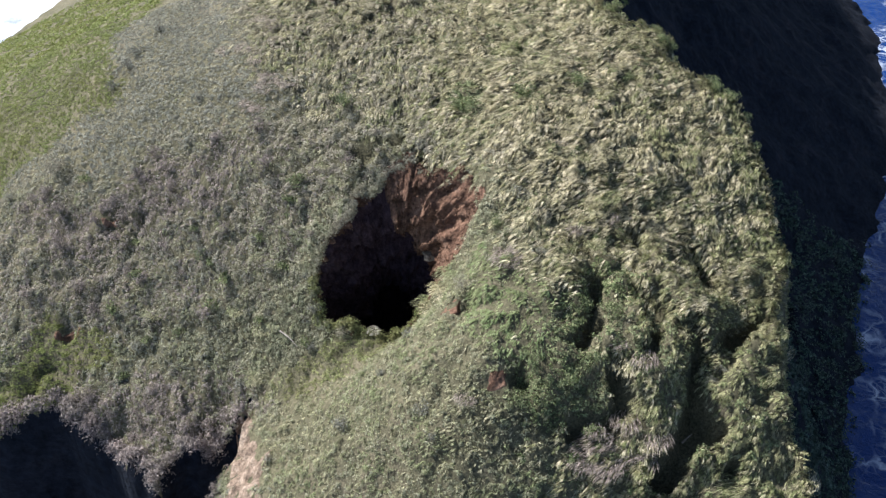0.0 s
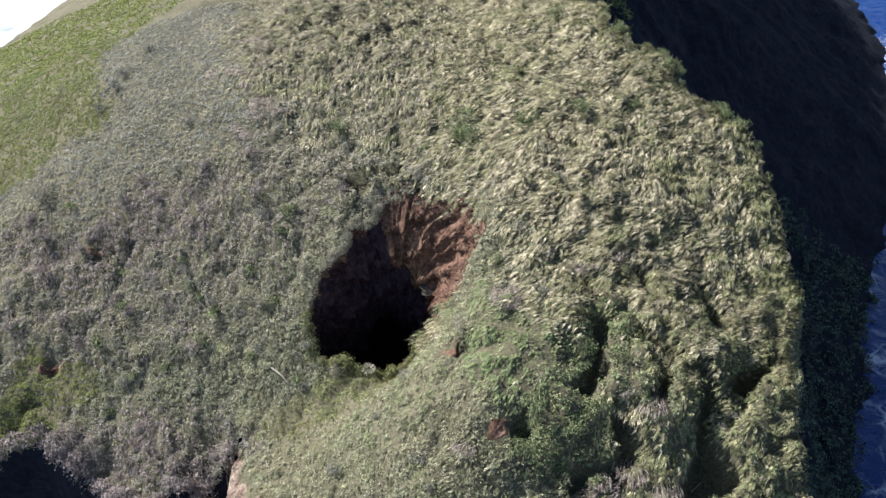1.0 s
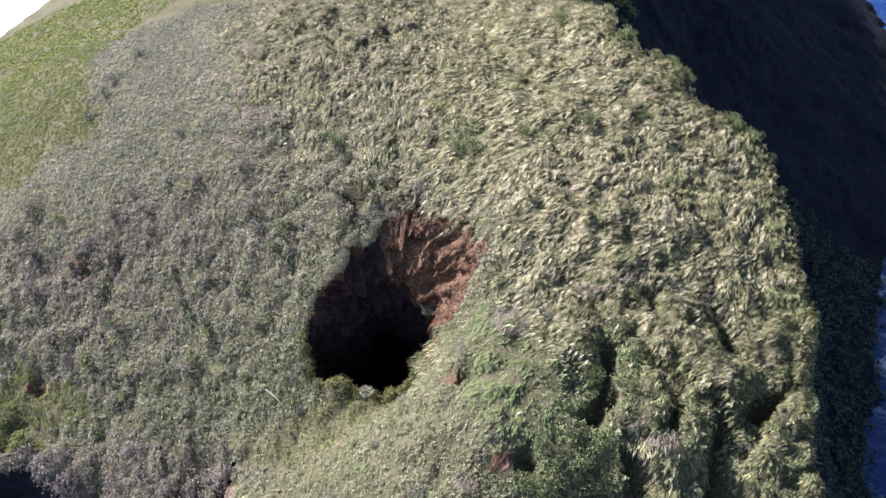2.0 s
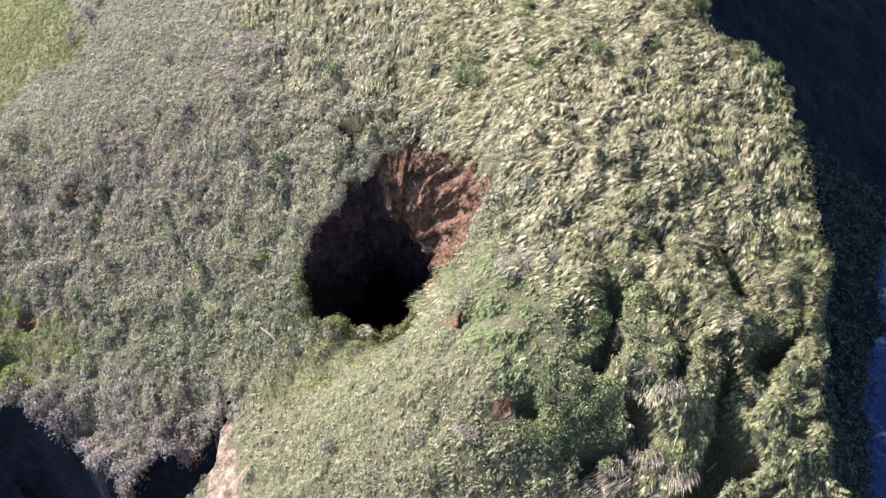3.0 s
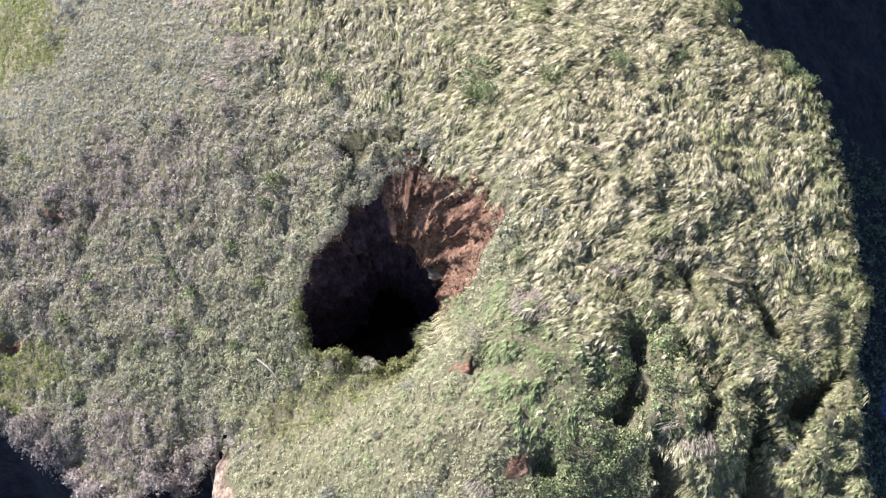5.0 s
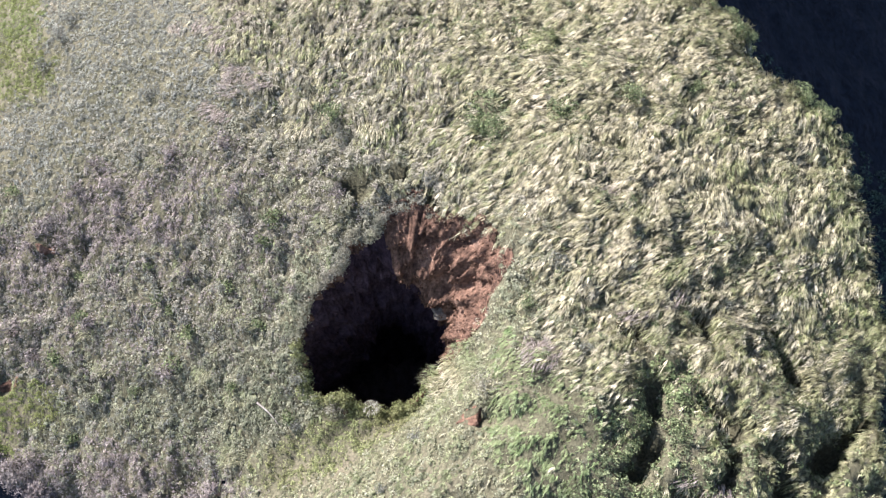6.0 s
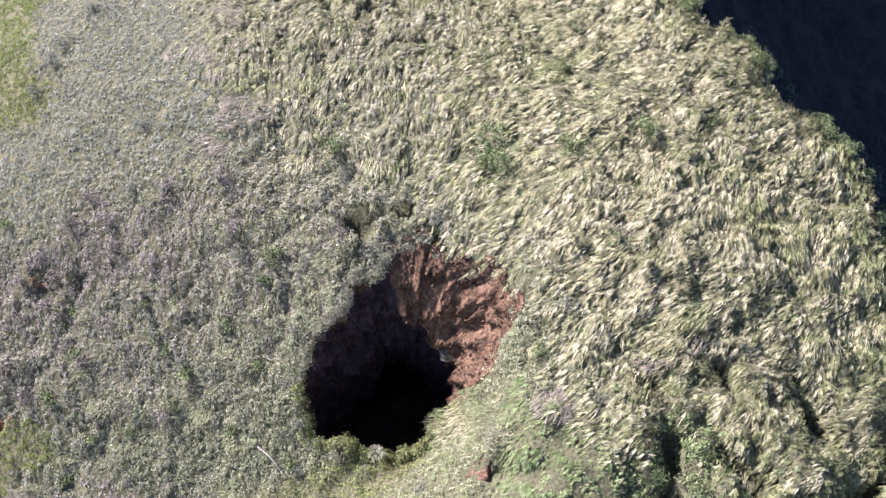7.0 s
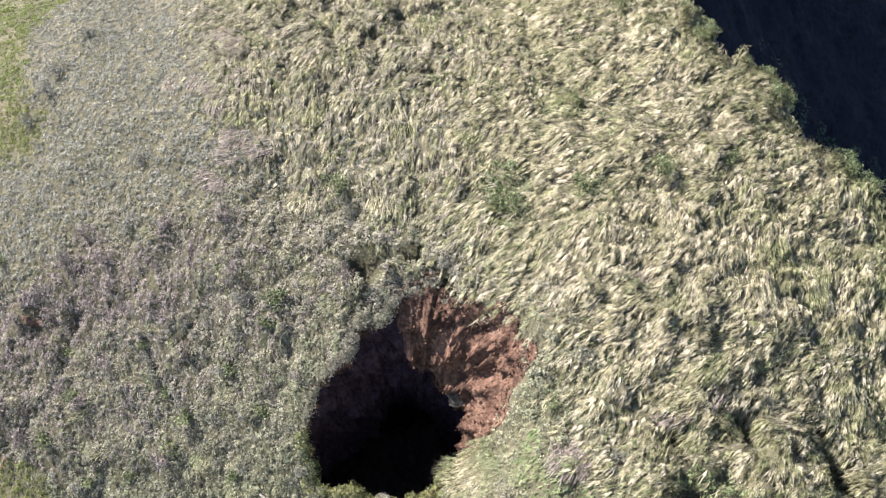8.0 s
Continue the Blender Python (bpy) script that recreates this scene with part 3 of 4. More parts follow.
def blade_arrays(base, way, length, width, rise=0.75, droop=0.75):
    """Arched blades: base, the way they lean over the ground (unit, level), their length."""
    n = len(base)
    side = unit(np.cross(way, (0, 0, 1.0)) + rng.normal(0, 0.25, (n, 3)))
    up = np.array((0, 0, 1.0))
    rise, droop = (np.broadcast_to(np.asarray(a, float), (n,))[:, None] for a in (rise, droop))
    rows = []
    for s, w in ((0.0, 0.0), (0.5, 1.0), (1.0, 0.0)):
        p = base + length[:, None] * (way * (0.35 * s + 0.6 * s * s) + up * (rise * s - droop * s * s))
        rows += [p - side * (width * w / 2)[:, None], p + side * (width * w / 2)[:, None]] if w else [p]
    v = np.stack(rows, 1).reshape(-1, 3)
    k = np.arange(n)[:, None] * 4
    return v, None, np.concatenate([k + np.array((0, 2, 1)), k + np.array((1, 2, 3))])


def heading(x, y):
    """The way in which the wind and the slope lay the grass."""
    a = radians(222) + radians(36) * smooth((1.5 - x) / 7) + 0.9 * fbm(x, y, 6, 121) + 0.9 * fbm(x, y, 1.3, 122, 2)
    return np.stack([np.cos(a), np.sin(a), 0 * a], -1)


def long_grass(name, x, y, z, nrm, blades, length, width, mat, label):
    """Locks of arched blades that spring from one root and lie over in the wind, along the slope."""
    n, k = len(x), blades
    size = rng.uniform(0.7, 1.3, n) * np.clip(1.0 + 0.45 * fbm(x, y, 0.85, 52, 2), 0.7, 1.3) * (1 - 0.3 * spot(x, y, 9.5, 25.0, 6.0, 4.0, 0.8))
    root = np.stack([x, y, z - 0.04], 1)
    way = unit(heading(x, y) + rng.normal(0, 0.16, (n, 3)) * (1, 1, 0))
    way[:, 2] = np.clip(-(nrm[:, 0] * way[:, 0] + nrm[:, 1] * way[:, 1]) / np.maximum(nrm[:, 2], 0.3), -1.2, 0.9)
    way = unit(way)
    rise, droop = rng.uniform(0.45, 0.95, n), rng.uniform(0.35, 0.75, n)
    way = np.repeat(way, k, 0) + rng.normal(0, 0.13, (n * k, 3)) * (1, 1, 0.4)
    side = unit(np.cross(way, (0, 0, 1.0)) + rng.normal(0, 0.25, (n * k, 3)))
    ln = (np.repeat(size, k) * rng.uniform(0.6, 1.15, n * k) * length)[:, None]
    rise, droop = (np.repeat(a, k)[:, None] + rng.normal(0, 0.08, (n * k, 1)) for a in (rise, droop))
    wide = side * (rng.uniform(0.6, 1.3, n * k) * width / 2)[:, None]
    base, up = np.repeat(root, k, 0), np.repeat(nrm, k, 0)
    mid = base + ln * (way * 0.4 + (rise * 0.5 - droop * 0.25) * up) + side * rng.normal(0, 0.025, (n * k, 1))
    tip = base + ln * (way * 0.95 + (rise - droop) * up) + side * rng.normal(0, 0.05, (n * k, 1))
    v = np.concatenate([root[:, None], np.stack([mid - wide, mid + wide, tip], 1).reshape(n, 3 * k, 3)], 1)
    first = np.arange(n)[:, None] * (3 * k + 1)
    left = first + 1 + 3 * np.arange(k)
    tris = np.concatenate([np.stack([first + 0 * left, left + 1, left], -1), np.stack([left, left + 1, left + 2], -1)], 1)
    return tagged(new(name, mesh_from(name, v, None, tris, mat)), label, "grass", kind="stuff")


def clumped_leaves(name, x, y, z, nrm, radius, leaves, size, mat, label, category, flat=0.7, slim=0.5, wild=0.8):
    """Low domes of small leaves."""
    n, k = len(x), leaves
    r = radius * rng.uniform(0.5, 1.4, n)
    d = unit(rng.normal(0, 1, (n * k, 3)) + (0, 0, 0.55))
    d[:, 2] = np.abs(d[:, 2])
    c = np.repeat(np.stack([x, y, z], 1), k, 0)
    rr = np.repeat(r, k)[:, None]
    p = c + d * rr * (1, 1, flat) * rng.uniform(0.75, 1.08, (n * k, 1))
    v, q = leaf_arrays(p, unit(d * 0.8 + np.repeat(nrm, k, 0)), size * rng.uniform(0.6, 1.5, n * k), wild, slim)
    return tagged(new(name, mesh_from(name, v, None, q, mat)), label, category, kind="stuff")


def sown(kind, per_m2, box, share=1.0):
    """Places of one kind of growth, so many to the square metre where it grows alone, spread evenly over the slope, with its normals."""
    x0, x1, y0, y1 = box
    n = int(per_m2 * (x1 - x0) * (y1 - y0) * 2.5)
    x, y = rng.uniform(x0, x1, n), rng.uniform(y0, y1, n)
    keep = rng.uniform(0, 1, n) < zones(x, y)[kind] * share
    x, y = x[keep], y[keep]
    keep = ~bare(x, y)
    x, y = x[keep], y[keep]
    nrm = slope_normal(x, y)
    keep = rng.uniform(0, 1, len(x)) < np.minimum(1 / np.maximum(nrm[:, 2], 0.2), 2.5) / 2.5
    return x[keep], y[keep], height(x[keep], y[keep]), nrm[keep]


CROWN_BOX = (-26, 17, 21, 55)


def grow():
    gx, gy, gz, gn = sown("long", 84, CROWN_BOX)
    lush = 0.12 + 0.1 * smooth((2 - gx) / 5) * smooth((gy - 37) / 3) - 0.45 * spot(gx, gy, 6.0, 35.6, 3.0, 2.2, 0.8) + 0.3 * smooth((31 - gy) / 3) + 0.35 * smooth((3.5 - gx) / 5) * smooth((41 - gy) / 3) + 0.7 * np.clip(fbm(gx, gy, 2.4, 107), 0, 1) + 0.15 * spot(gx, gy, 9.5, 25.0, 7.5, 4.5, 0.8)
    lush = lush + 0.4 * smooth((gx - 9.0) / 3) * smooth((35 - gy) / 4) + 0.6 * smooth((edge_distance(gx, gy) + 2.0) / 1.4)
    for cx, cy in ((9.4, 25.9), (8.6, 26.9), (11.3, 28.5), (9.4, 28.6), (8.8, 30.7), (3.4, 42.7), (12.6, 25.0), (9.9, 36.3)):
        lush = lush + 0.8 * spot(gx, gy, cx, cy, 0.8, 0.8, 0.8)
    green = rng.uniform(0, 1, len(gx)) < lush
    long_grass("green_grass", gx[green], gy[green], gz[green], gn[green], 9, 0.44, 0.019, GREEN_GRASS, "green grass tufts among the straw")
    gx, gy, gz, gn = gx[~green], gy[~green], gz[~green], gn[~green]
    dry = rng.uniform(0, 1, len(gx)) < 0.8 * smooth((2.5 - gx) / 5) * smooth((gy - 35) / 3)
    long_grass("dry_grass", gx[dry], gy[dry], gz[dry], gn[dry], 9, 0.47, 0.019, DRY_GRASS, "dry beige grass laid over by the wind")
    gx, gy, gz, gn = gx[~dry], gy[~dry], gz[~dry], gn[~dry]
    long_grass("windblown_grass", gx, gy, gz, gn, 9, 0.46, 0.019, STRAW_GRASS, "long straw and green grass laid over by the wind")
    tx, ty, tz, tn = sown("mixed", 46, CROWN_BOX)
    low = rng.uniform(0, 1, len(tx)) < smooth((36.5 - ty + 3 * fbm(tx, ty, 3, 108)) / 3)
    for m, mat, label in ((low, HERB_LEAF, "low green scrub of small leaves on the lower slope"), (~low, MIXED_LEAF, "low mixed grey-green scrub with small pale leaves")):
        clumped_leaves("low_scrub", tx[m], ty[m], tz[m], tn[m], 0.125, 24, 0.053, mat, label, "scrub", 0.95, 0.55, 0.5)
    clumped_leaves("grey_groundcover", *sown("grey", 40, CROWN_BOX), 0.12, 24, 0.058, GREY_LEAF, "smooth carpet of grey-green small-leaved groundcover", "groundcover", 0.38, 0.5, 0.5)
    clumped_leaves("brown_brush", *sown("brown", 40, CROWN_BOX), 0.135, 24, 0.056, BROWN_TWIG, "dry brown brush in low tangled clumps", "brush", 1.0, 0.4, 0.7)
    tx, ty, tz, tn = sown("turf", 36, CROWN_BOX)
    slope = tx < -14
    for m, mat, label in ((slope, SLOPE_TURF, "short bright green turf on the western slope"), (~slope, GREEN_TURF, "short yellow-green turf of fine leaves")):
        clumped_leaves("green_turf", tx[m], ty[m], tz[m], tn[m], 0.14, 26, 0.06, mat, label, "turf", 0.45, 0.4)
    clumped_leaves("leafy_undergrowth", *sown("dark", 26, CROWN_BOX), 0.17, 24, 0.072, DARK_LEAF, "dark green leafy undergrowth between the grasses", "undergrowth", 0.6, 0.55)
    mx, my, mz, mn = sown("meadow", 26, CROWN_BOX)
    long_grass("short_meadow_grass", mx, my, mz, mn, 9, 0.26, 0.019, MEADOW, "short olive-green grass with yellowed tips")
    clumped_leaves("meadow_herbs", *sown("meadow", 17, CROWN_BOX), 0.13, 22, 0.06, MEADOW, "scattered low herbs in the short grass", "herbs", 0.6)
    mx, my, mz, mn = sown("lush", 95, (-1, 7, 23, 33))
    long_grass("lush_grass", mx, my, mz, mn, 8, 0.24, 0.02, LUSH_GRASS, "patch of fresh bright green grass below the sinkhole")
    mx, my, mz, mn = sown("brown", 8, CROWN_BOX)
    long_grass("dry_brush_grass", mx, my, mz, mn, 10, 0.3, 0.018, DEAD_STALK, "dry brown grass among the brush")
    mx, my, mz, mn = sown("mixed", 9, CROWN_BOX)
    long_grass("scrub_grass", mx, my, mz, mn, 10, 0.28, 0.018, MEADOW, "sparse short grass tufts among the scrub")
    # leaves that hang over the rim of the sinkhole
    a = rng.uniform(-math.pi, math.pi, 900)
    a = a[rng.uniform(0, 1, 900) > 1.0 * smooth(1.6 - np.abs(a - radians(20)) / radians(55))]
    r = rim(a) * rng.uniform(0.965, 1.05, len(a))
    fx, fy = HOLE[0] + r * np.cos(a), HOLE[1] + r * np.sin(a)
    inward = unit(np.stack([-np.cos(a), -np.sin(a), 0 * a + 0.6], 1))
    for near, mat, label in ((True, GREEN_TURF, "yellow-green leaves that hang over the near rim"), (False, MIXED_LEAF, "grey-green scrub that hangs over the far rim")):
        m = (a < -0.4) == near
        clumped_leaves("rim_scrub", fx[m], fy[m], height(fx[m], fy[m]) - 0.08, inward[m], 0.22, 60, 0.056, mat, label, "scrub", 0.8)
    # brush that hangs over the edge of the sea cave's hollow
    fx, fy = rng.uniform(-26, -8, 9000), rng.uniform(23, 33, 9000)
    b = bite(fx, fy)
    keep = (b > -0.6) & (b < 0.15) & (fx < np.where(fy < 29.3, -10.4, -9.3))
    fx, fy = fx[keep][:900], fy[keep][:900]
    clumped_leaves("hollow_brush", fx, fy, height(fx, fy), slope_normal(fx, fy), 0.3, 36, 0.1, BROWN_TWIG, "brown brush that hangs over the edge of the sea cave", "brush", 0.9, 0.35, 1.1)
    # the steep front of the headland
    front = (-24, 16, -14, 21)
    for kind, mat, label in (("meadow", MIXED_LEAF, "low scrub on the steep front of the headland"), ("long", GREEN_GRASS, "rough grass on the steep front of the headland"), ("dark", DARK_LEAF, "leafy scrub on the steep front of the headland")):
        clumped_leaves("front_scrub", *sown(kind, 1.8, front), 0.5, 56, 0.13, mat, label, "scrub", 0.6)
    # the far slopes and the eastern cliff
    clumped_leaves("far_turf", *sown("turf", 5.5, (-46, -8, 55, 84)), 0.3, 18, 0.13, SLOPE_TURF, "bright green turf on the slope above the surf", "turf", 0.3, 0.5)
    clumped_leaves("far_turf", *sown("turf", 7, (-44, -26, 38, 55)), 0.26, 18, 0.12, SLOPE_TURF, "green turf on the steep western slope", "turf", 0.3, 0.5)
    clumped_leaves("far_turf", *sown("turf", 0.8, (-8, 14, 55, 100)), 0.55, 24, 0.24, SLOPE_TURF, "green turf on the far ridge", "turf", 0.4, 0.5)
    # the cliff's shade is carried by the leaf colour here
    clumped_leaves("cliff_scrub", *sown("dark", 1.6, (17, 50, 15, 105)), 0.55, 28, 0.22, SHADED_LEAF, "dark scrub clinging to the shaded sea cliff", "scrub", 0.8, 0.5)


grow()


# ---- single plants and loose things ----
def at_ground(x, y):
    return float(height(np.array([x]), np.array([y]))[0])


def tussock_mesh(seed, blades=90, length=1.0, mat=STRAW_GRASS):
    local = np.random.default_rng(seed)
    a = local.uniform(0, 2 * math.pi, blades)
    fan = np.stack([np.cos(a), np.sin(a), 0 * a], 1)
    base = fan * (0.5 * np.sqrt(local.uniform(0, 1, blades)))[:, None]
    base[:, 2] = -0.06
    way = unit(0.25 * fan + np.array((1.0, 0, 0)) + local.normal(0, 0.18, (blades, 3)) * (1, 1, 0))
    v, q, t = blade_arrays(base, way, 0.8 * length * local.uniform(0.55, 1.1, blades), local.uniform(0.014, 0.024, blades), local.uniform(0.45, 0.9, blades), local.uniform(0.4, 0.8, blades))
    return mesh_from("grass_tussock", v, q, t, mat)


def build_tussocks():
    meshes = [tussock_mesh(300 + k, 170, 0.5 + 0.05 * k, STRAW_GRASS if k < 3 else GREEN_GRASS) for k in range(5)]
    x, y, z, _ = sown("long", 0.9, CROWN_BOX)
    pick = rng.permutation(len(x))[:200]
    for i in pick:
        h = heading(x[i:i + 1], y[i:i + 1])[0]
        ob = new("grass_tussock", meshes[int(rng.integers(5))])
        turn = math.degrees(math.atan2(h[1], h[0]))
        ob.matrix_basis = pose(x[i], y[i], z[i], 0, 0, turn) @ Matrix.Scale(float(rng.uniform(0.75, 1.25)), 4)
        tagged(ob, "tall tussock of grass bent by the wind", "grass tussock", "tussocks on the ridge")


def stems_arrays(count, reach, tall, local, thick=0.018):
    """Forked stems: thin three-sided tapered sticks."""
    verts, tris, quads = [], [], []
    for _ in range(count):
        a = local.uniform(0, 2 * math.pi)
        tip = np.array((math.cos(a) * reach * local.uniform(0.3, 1), math.sin(a) * reach * local.uniform(0.3, 1), tall * local.uniform(0.6, 1.0)))
        mid = tip * (0.45, 0.45, 0.6)
        k = len(verts)
        for p, w in ((np.array((0, 0, -0.05)), thick), (mid, thick * 0.7)):
            for c in range(3):
                verts.append(p + w * np.array((math.cos(c * 2.094), math.sin(c * 2.094), 0)))
        verts.append(tip)
        for c in range(3):
            quads.append((k + c, k + (c + 1) % 3, k + 3 + (c + 1) % 3, k + 3 + c))
            tris.append((k + 3 + c, k + 3 + (c + 1) % 3, k + 6))
    return verts, quads, tris


WOOD = earth("grey_wood", ((0.3, (0.10, 0.08, 0.065)), (0.7, (0.24, 0.20, 0.17))), 0.4, 0.5, 20)
BLEACHED = earth("bleached_wood", ((0.3, (0.25, 0.215, 0.18)), (0.7, (0.42, 0.38, 0.33))), 0.3, 0.3, 25)


def shrub_kind(seed, mat, radius, tall, leaves, size, slim):
    """Meshes of one shrub: its stems and its uneven crown of small leaves."""
    local = np.random.default_rng(seed)
    stems = mesh_from("stem_tangle", *stems_arrays(9, radius * 0.8, tall * 0.85, local), WOOD)
    lobes = local.uniform(-1, 1, (7, 3)) * (radius * 0.6, radius * 0.6, tall * 0.22) + (0, 0, tall * 0.55)
    c = lobes[local.integers(0, 7, leaves)]
    d = unit(local.normal(0, 1, (leaves, 3)) + (0, 0, 0.4))
    p = c + d * (radius * 0.5, radius * 0.5, tall * 0.4) * local.uniform(0.6, 1.1, (leaves, 1))
    p[:, 2] = np.maximum(p[:, 2], 0.02)
    v, q = leaf_arrays(p, d, size * local.uniform(0.6, 1.4, leaves), 0.9, slim)
    return stems, mesh_from("foliage", v, None, q, mat)


def put_shrub(meshes, x, y, scale, label, group="", name="shrub"):
    thing = tagged(new(name), label, "shrub", group)
    thing.matrix_basis = pose(x, y, at_ground(x, y) - 0.03, 0, 0, float(rng.uniform(0, 360))) @ Matrix.Scale(scale, 4)
    part("stem_tangle", meshes[0], thing, "thin grey-brown stems")
    part("foliage", meshes[1], thing)
    return thing


def build_shrubs():
    dark = [shrub_kind(400 + k, DARK_LEAF, 0.75, 0.8, 620, 0.075, 0.6) for k in range(3)]
    grey = [shrub_kind(410 + k, GREY_LEAF, 0.5, 0.5, 360, 0.07, 0.45) for k in range(3)]
    brown = [shrub_kind(420 + k, BROWN_TWIG, 0.5, 0.6, 360, 0.085, 0.25) for k in range(3)]
    olive = [shrub_kind(430 + k, MIXED_LEAF, 0.75, 0.8, 700, 0.075, 0.5) for k in range(2)]
    for kind, meshes, n, lo, hi, label, group in (
            ("dark", dark, 14, 0.5, 0.9, "dense dark green shrub among the windblown grass", "dark shrubs near the cliff"),
            ("brown", brown, 60, 0.6, 1.2, "dry brown twiggy shrub on the western slope", "dry brown shrubs"),
            ("mixed", grey, 50, 0.5, 1.0, "small grey-green shrub in the low scrub", "grey shrubs in the scrub")):
        x, y, _, _ = sown(kind, 0.6, (-25, 17, 18, 50))
        far = edge_distance(x, y) < -1.2
        x, y = x[far], y[far]
        for i in rng.permutation(len(x))[:n]:
            put_shrub(meshes[int(rng.integers(3))], float(x[i]), float(y[i]), float(rng.uniform(lo, hi)), label, group)
    x, y = rng.uniform(8, 17, 5000), rng.uniform(36, 51, 5000)
    d = edge_distance(x, y)
    near = (d > -0.5) & (d < 0.3)
    for px, py in zip(x[near][:28], y[near][:28]):
        put_shrub(dark[int(rng.integers(3))], float(px), float(py), float(rng.uniform(0.4, 0.65)), "leafy green bush hanging over the shaded brow", "bushes on the brow")
    herb = [shrub_kind(440 + k, DARK_LEAF, 0.45, 0.35, 160, 0.09, 0.7) for k in range(2)]
    x, y, _, _ = sown("mixed", 0.4, (-24, -4, 30, 42))
    for i in rng.permutation(len(x))[:20]:
        put_shrub(herb[int(rng.integers(2))], float(x[i]), float(y[i]), float(rng.uniform(0.6, 1.2)), "small dark green herb in the brownish scrub", "green herbs in the scrub", "herb")
    put_shrub(olive[1], 0.9, 29.3, 0.7, "olive-green bush beside a patch of open soil")
    put_shrub(olive[0], -4.5, 31.2, 0.6, "yellow-green bush on the near rim of the sinkhole")
    put_shrub(dark[1], 3.45, 25.6, 0.6, "dark bush over a small hollow in the soil")
    for k, (x, y) in enumerate(((-3.3, 37.0), (-2.6, 37.15), (-1.9, 37.0), (-0.7, 36.2), (0.3, 35.7), (1.2, 34.9))):
        put_shrub(grey[k % 3], x, y, 0.42, "grey-green shrub on the crumbling far rim", "shrubs on the far rim")
    put_shrub(olive[0], -20.3, 41.8, 1.2, "pale yellow-green bush at the lower edge of the turf")
    for x, y in ((-17.2, 47.2), (-16.9, 48.0), (-17.9, 46.1), (-15.9, 50.0)):
        put_shrub(grey[1], x, y, 0.9, "grey shrub between the groundcover and the turf", "shrubs beside the turf")
    for x, y, scale in ((10.95, 25.85, 0.6), (10.5, 25.45, 0.5), (11.3, 26.0, 0.45)):
        put_shrub(grey[2], x, y, scale, "grey-white bush beside a dark gully in the grass", "pale bushes by the gully")
    put_shrub(grey[0], -11.6, 35.9, 1.0, "pale grey bush alone in the brown scrub")


def build_dead_growth():
    meshes = [tussock_mesh(500 + k, 150, 0.6, DEAD_STALK) for k in range(3)]
    for k, (x, y) in enumerate(((5.6, 23.5), (6.3, 23.3), (6.9, 23.6), (7.6, 23.5), (6.6, 22.9), (5.4, 23.0), (8.0, 23.8), (7.4, 23.2), (6.0, 23.9), (6.1, 23.3), (7.0, 23.9), (6.6, 24.0), (7.1, 23.1), (7.9, 22.9), (6.3, 22.5),
                                (-9.1, 45.8), (-8.3, 44.4), (-8.7, 44.0), (-8.4, 42.9), (-8.2, 42.0), (-8.9, 41.7), (-9.4, 46.6), (-8.5, 46.4), (-9.6, 47.4),
                                (-8.9, 45.0), (-8.6, 43.4), (-8.9, 42.4), (-8.4, 41.2), (-10.6, 46.4), (-10.4, 45.6), (4.9, 36.3), (5.4, 35.6), (2.6, 30.2), (3.1, 29.9), (2.3, 30.5), (7.2, 25.9), (7.9, 25.8), (6.0, 31.6), (6.4, 31.8), (0.2, 24.7))):
        x, y = x + float(rng.normal(0, 0.45)), y + float(rng.normal(0, 0.35))
        ob = new("dead_tussock", meshes[k % 3])
        ob.matrix_basis = pose(x, y, at_ground(x, y), 0, 0, float(rng.uniform(150, 280))) @ Matrix.Scale(float(rng.uniform(0.8, 1.2)), 4)
        tagged(ob, "dead pale tussock of bleached stalks", "grass tussock", "dead tussocks")
    pale = [tussock_mesh(530 + k, 120, 0.5, MEADOW) for k in range(2)]
    x, y, z, _ = sown("mixed", 0.4, (-24, -3, 29, 45))
    for i in rng.permutation(len(x))[:26]:
        ob = new("pale_tussock", pale[int(rng.integers(2))])
        ob.matrix_basis = pose(x[i], y[i], z[i], 0, 0, float(rng.uniform(180, 260))) @ Matrix.Scale(float(rng.uniform(0.6, 1.1)), 4)
        tagged(ob, "pale dry grass tussock standing in the low scrub", "grass tussock", "pale tussocks in the scrub")
    hang = [tussock_mesh(540 + k, 190, 0.6, m) for k, m in enumerate((MEADOW, STRAW_GRASS))]
    for k, (x, y) in enumerate(((-0.55, 31.75), (-0.1, 31.6), (0.35, 31.5), (0.1, 31.2), (0.6, 30.9), (0.25, 30.6), (0.75, 30.3), (-0.4, 31.3))):
        ob = new("rim_tussock", hang[k % 2])
        ob.matrix_basis = pose(x, y, at_ground(x, y), 0, 0, float(rng.uniform(180, 250))) @ Matrix.Scale(float(rng.uniform(0.8, 1.1)), 4)
        tagged(ob, "olive and straw grass tussock hanging over the sinkhole's rim", "grass tussock", "tussocks on the rim")
    plume = new("plume_tuft", tussock_mesh(520, 140, 0.45, PALE_PLUME))
    plume.matrix_basis = pose(-3.1, 31.3, at_ground(-3.1, 31.3) + 0.12, 0, 0, 250) @ Matrix.Scale(0.6, 4)
    tagged(plume, "small pale feathery tuft on the near rim", "grass tussock")


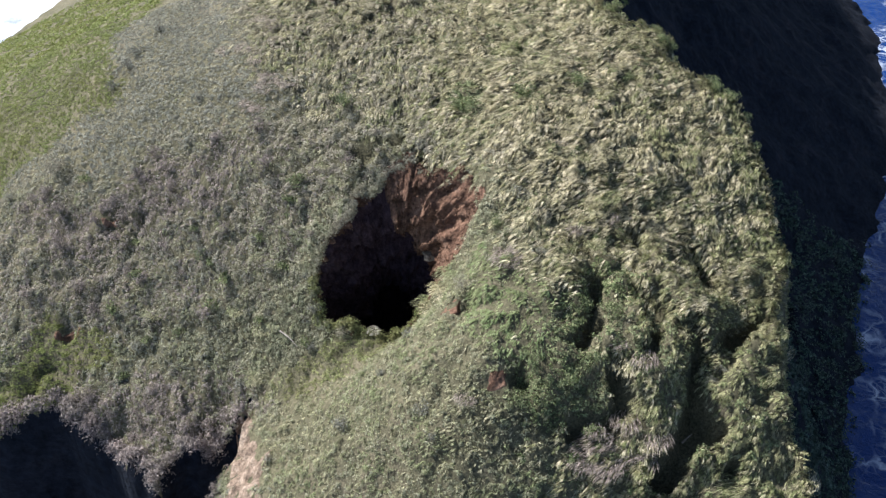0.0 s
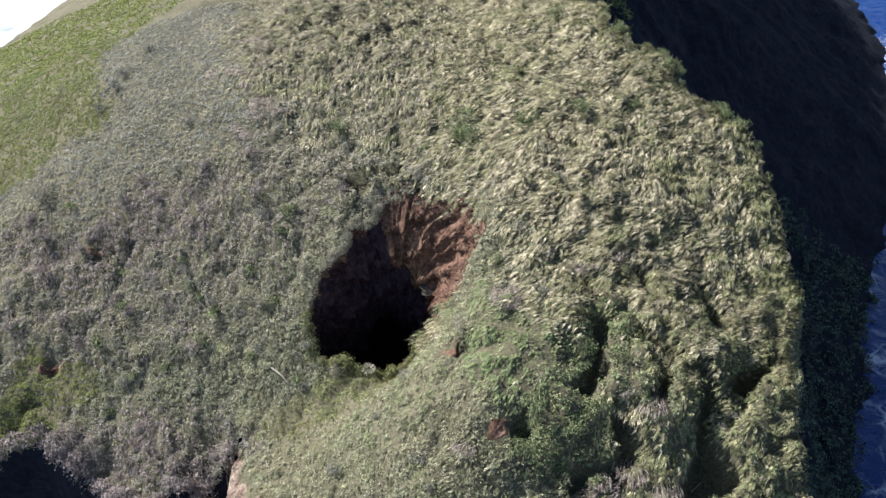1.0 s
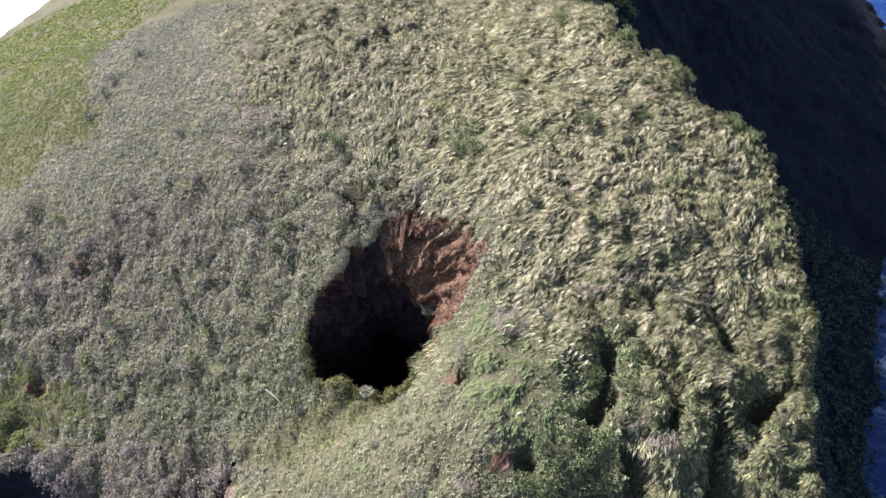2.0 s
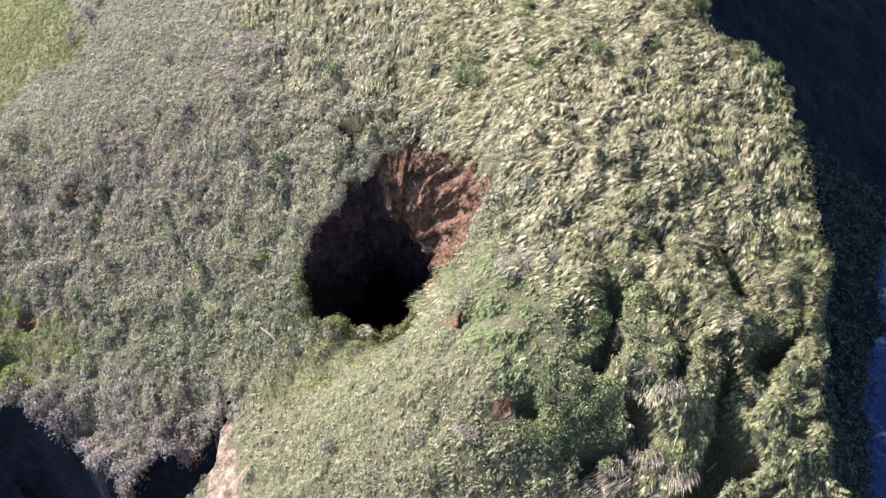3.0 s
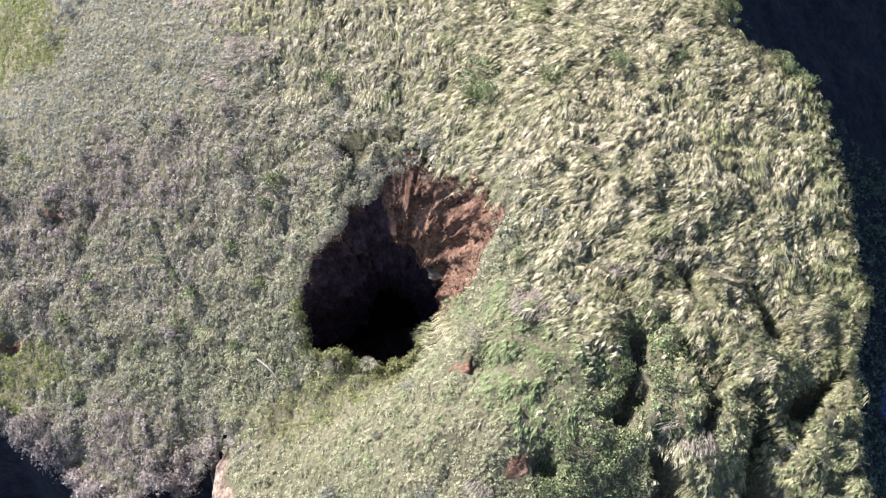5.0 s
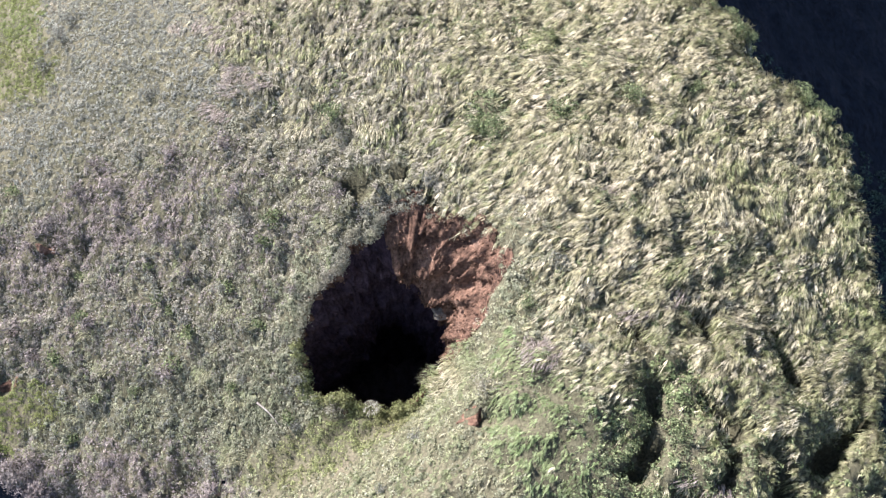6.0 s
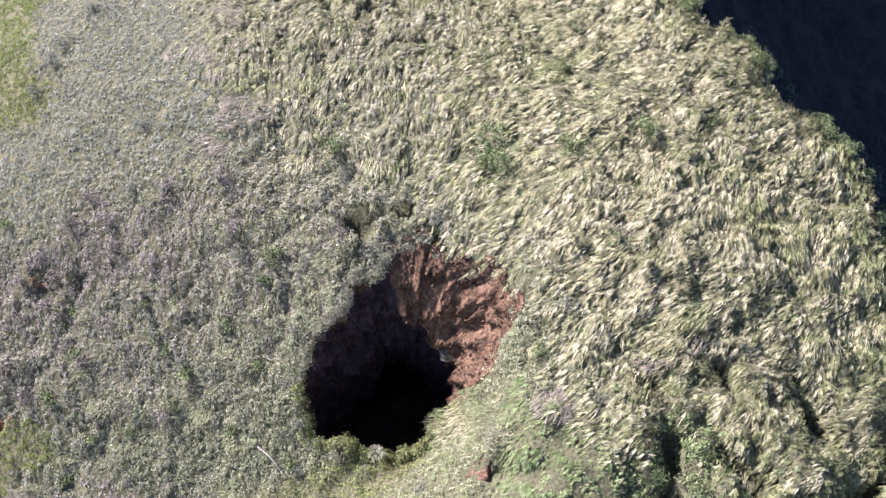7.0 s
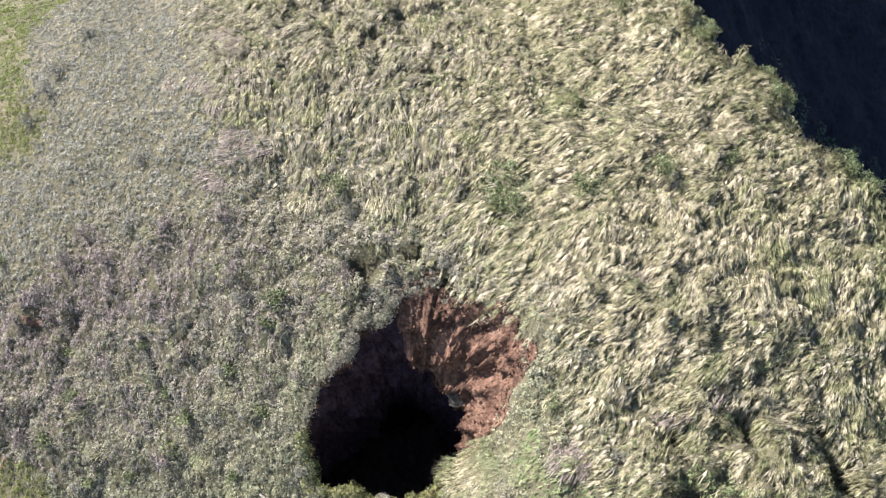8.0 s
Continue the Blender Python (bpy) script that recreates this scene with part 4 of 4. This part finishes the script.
def stick(name, x, y, length, turn, tilt, label):
    local = np.random.default_rng(int(abs(x * 100)))
    n, sides = 8, 5
    verts, quads = [], []
    for i in range(n + 1):
        s = i / n
        c = np.array((length * s, 0.02 * math.sin(5 * s + x) * length, 0.05 * math.sin(3 * s)))
        w = 0.05 * (1 - 0.75 * s)
        for k in range(sides):
            a = 2 * math.pi * k / sides
            verts.append(c + (0, w * math.cos(a), w * math.sin(a)))
    for i in range(n):
        for k in range(sides):
            quads.append((i * sides + k, i * sides + (k + 1) % sides, (i + 1) * sides + (k + 1) % sides, (i + 1) * sides + k))
    ob = new(name, mesh_from(name, verts, quads, None, BLEACHED))
    ob.matrix_basis = pose(x, y, at_ground(x, y) + 0.2, 0, tilt, turn)
    return tagged(ob, label, "branch")


def rock(name, x, y, z, sx, sy, sz, mat, label, seed):
    bm = bmesh.new()
    bmesh.ops.create_icosphere(bm, subdivisions=3, radius=1)
    for v in bm.verts:
        k = 1 + 0.45 * noise.noise(v.co * 1.4 + Vector((seed, 0, 0))) + 0.2 * noise.noise(v.co * 4 + Vector((0, seed, 0)))
        v.co = Vector((v.co.x * sx, v.co.y * sy, v.co.z * sz)) * k
    me = bpy.data.meshes.new(name)
    bm.to_mesh(me)
    bm.free()
    me.materials.append(mat)
    ob = new(name, me)
    ob.location = (x, y, z)
    return tagged(ob, label, "rock")


def scar(cx, cy, rx, ry, mat=RED_SOIL):
    """A patch of open soil that follows the slope."""
    n, rows = 40, 7
    th = np.linspace(0, 2 * math.pi, n, endpoint=False)
    ring = [np.stack([np.full(n, cx), np.full(n, cy), np.full(n, at_ground(cx, cy) + 0.06)], 1)]
    for s in np.linspace(0.15, 1.0, rows):
        k = s * (1 + 1.0 * (vnoise(np.cos(th) * 2.4 + cx * 7, np.sin(th) * 2.4 + cy, 141) - 0.5))
        px, py = cx + rx * k * np.cos(th), cy + ry * k * np.sin(th)
        ring.append(np.stack([px, py, height(px, py) + 0.06 * (1 - s * s) + 0.25 * fbm(px, py, 0.22, 142) * (1 - s) - 0.1 * (s > 0.99)], 1))
    j = np.arange(n)
    quads = np.concatenate([np.stack([i * n + j, i * n + (j + 1) % n, (i + 1) * n + (j + 1) % n, (i + 1) * n + j], 1) for i in range(rows)])
    ob = new("soil_scar", mesh_from("soil_scar", np.concatenate(ring), quads, None, mat))
    tagged(ob, "patch of bare orange-red soil in the scrub", "bare soil", "bare soil patches")


build_tussocks()


def build_brow_tufts():
    """Bushy tufts that stand out over the brow of the cliff."""
    meshes = [tussock_mesh(560 + k, 260, 0.8, GREEN_GRASS) for k in range(2)]
    x, y = rng.uniform(9, 17, 4000), rng.uniform(41, 51, 4000)
    d = edge_distance(x, y)
    keep = (d > 0.0) & (d < 2.0)
    for px, py in zip(x[keep][:34], y[keep][:34]):
        ob = new("grass_tussock", meshes[int(rng.integers(2))])
        ob.matrix_basis = pose(px, py, at_ground(px, py), 0, 0, float(rng.uniform(180, 260))) @ Matrix.Scale(float(rng.uniform(0.9, 1.5)), 4)
        tagged(ob, "leafy green tuft hanging over the brow of the cliff", "grass tussock", "tufts on the brow")


build_brow_tufts()
build_shrubs()
build_dead_growth()
for s in SCARS:
    scar(*s, PALE_SOIL if s[3] > 0.7 else RED_SOIL)
stick("dead_branch", 9.6, 24.45, 0.6, 35, -12, "bleached forked branch lying over the grass")
stick("dead_branch", -7.5, 31.8, 1.2, -43, 14, "long pale fallen branch in the low scrub")
rock("boulder", -0.5, 34.15, 30.6, 0.36, 0.28, 0.2, PALE_ROCK, "pale weathered rock that juts from the soil wall", 3.0)
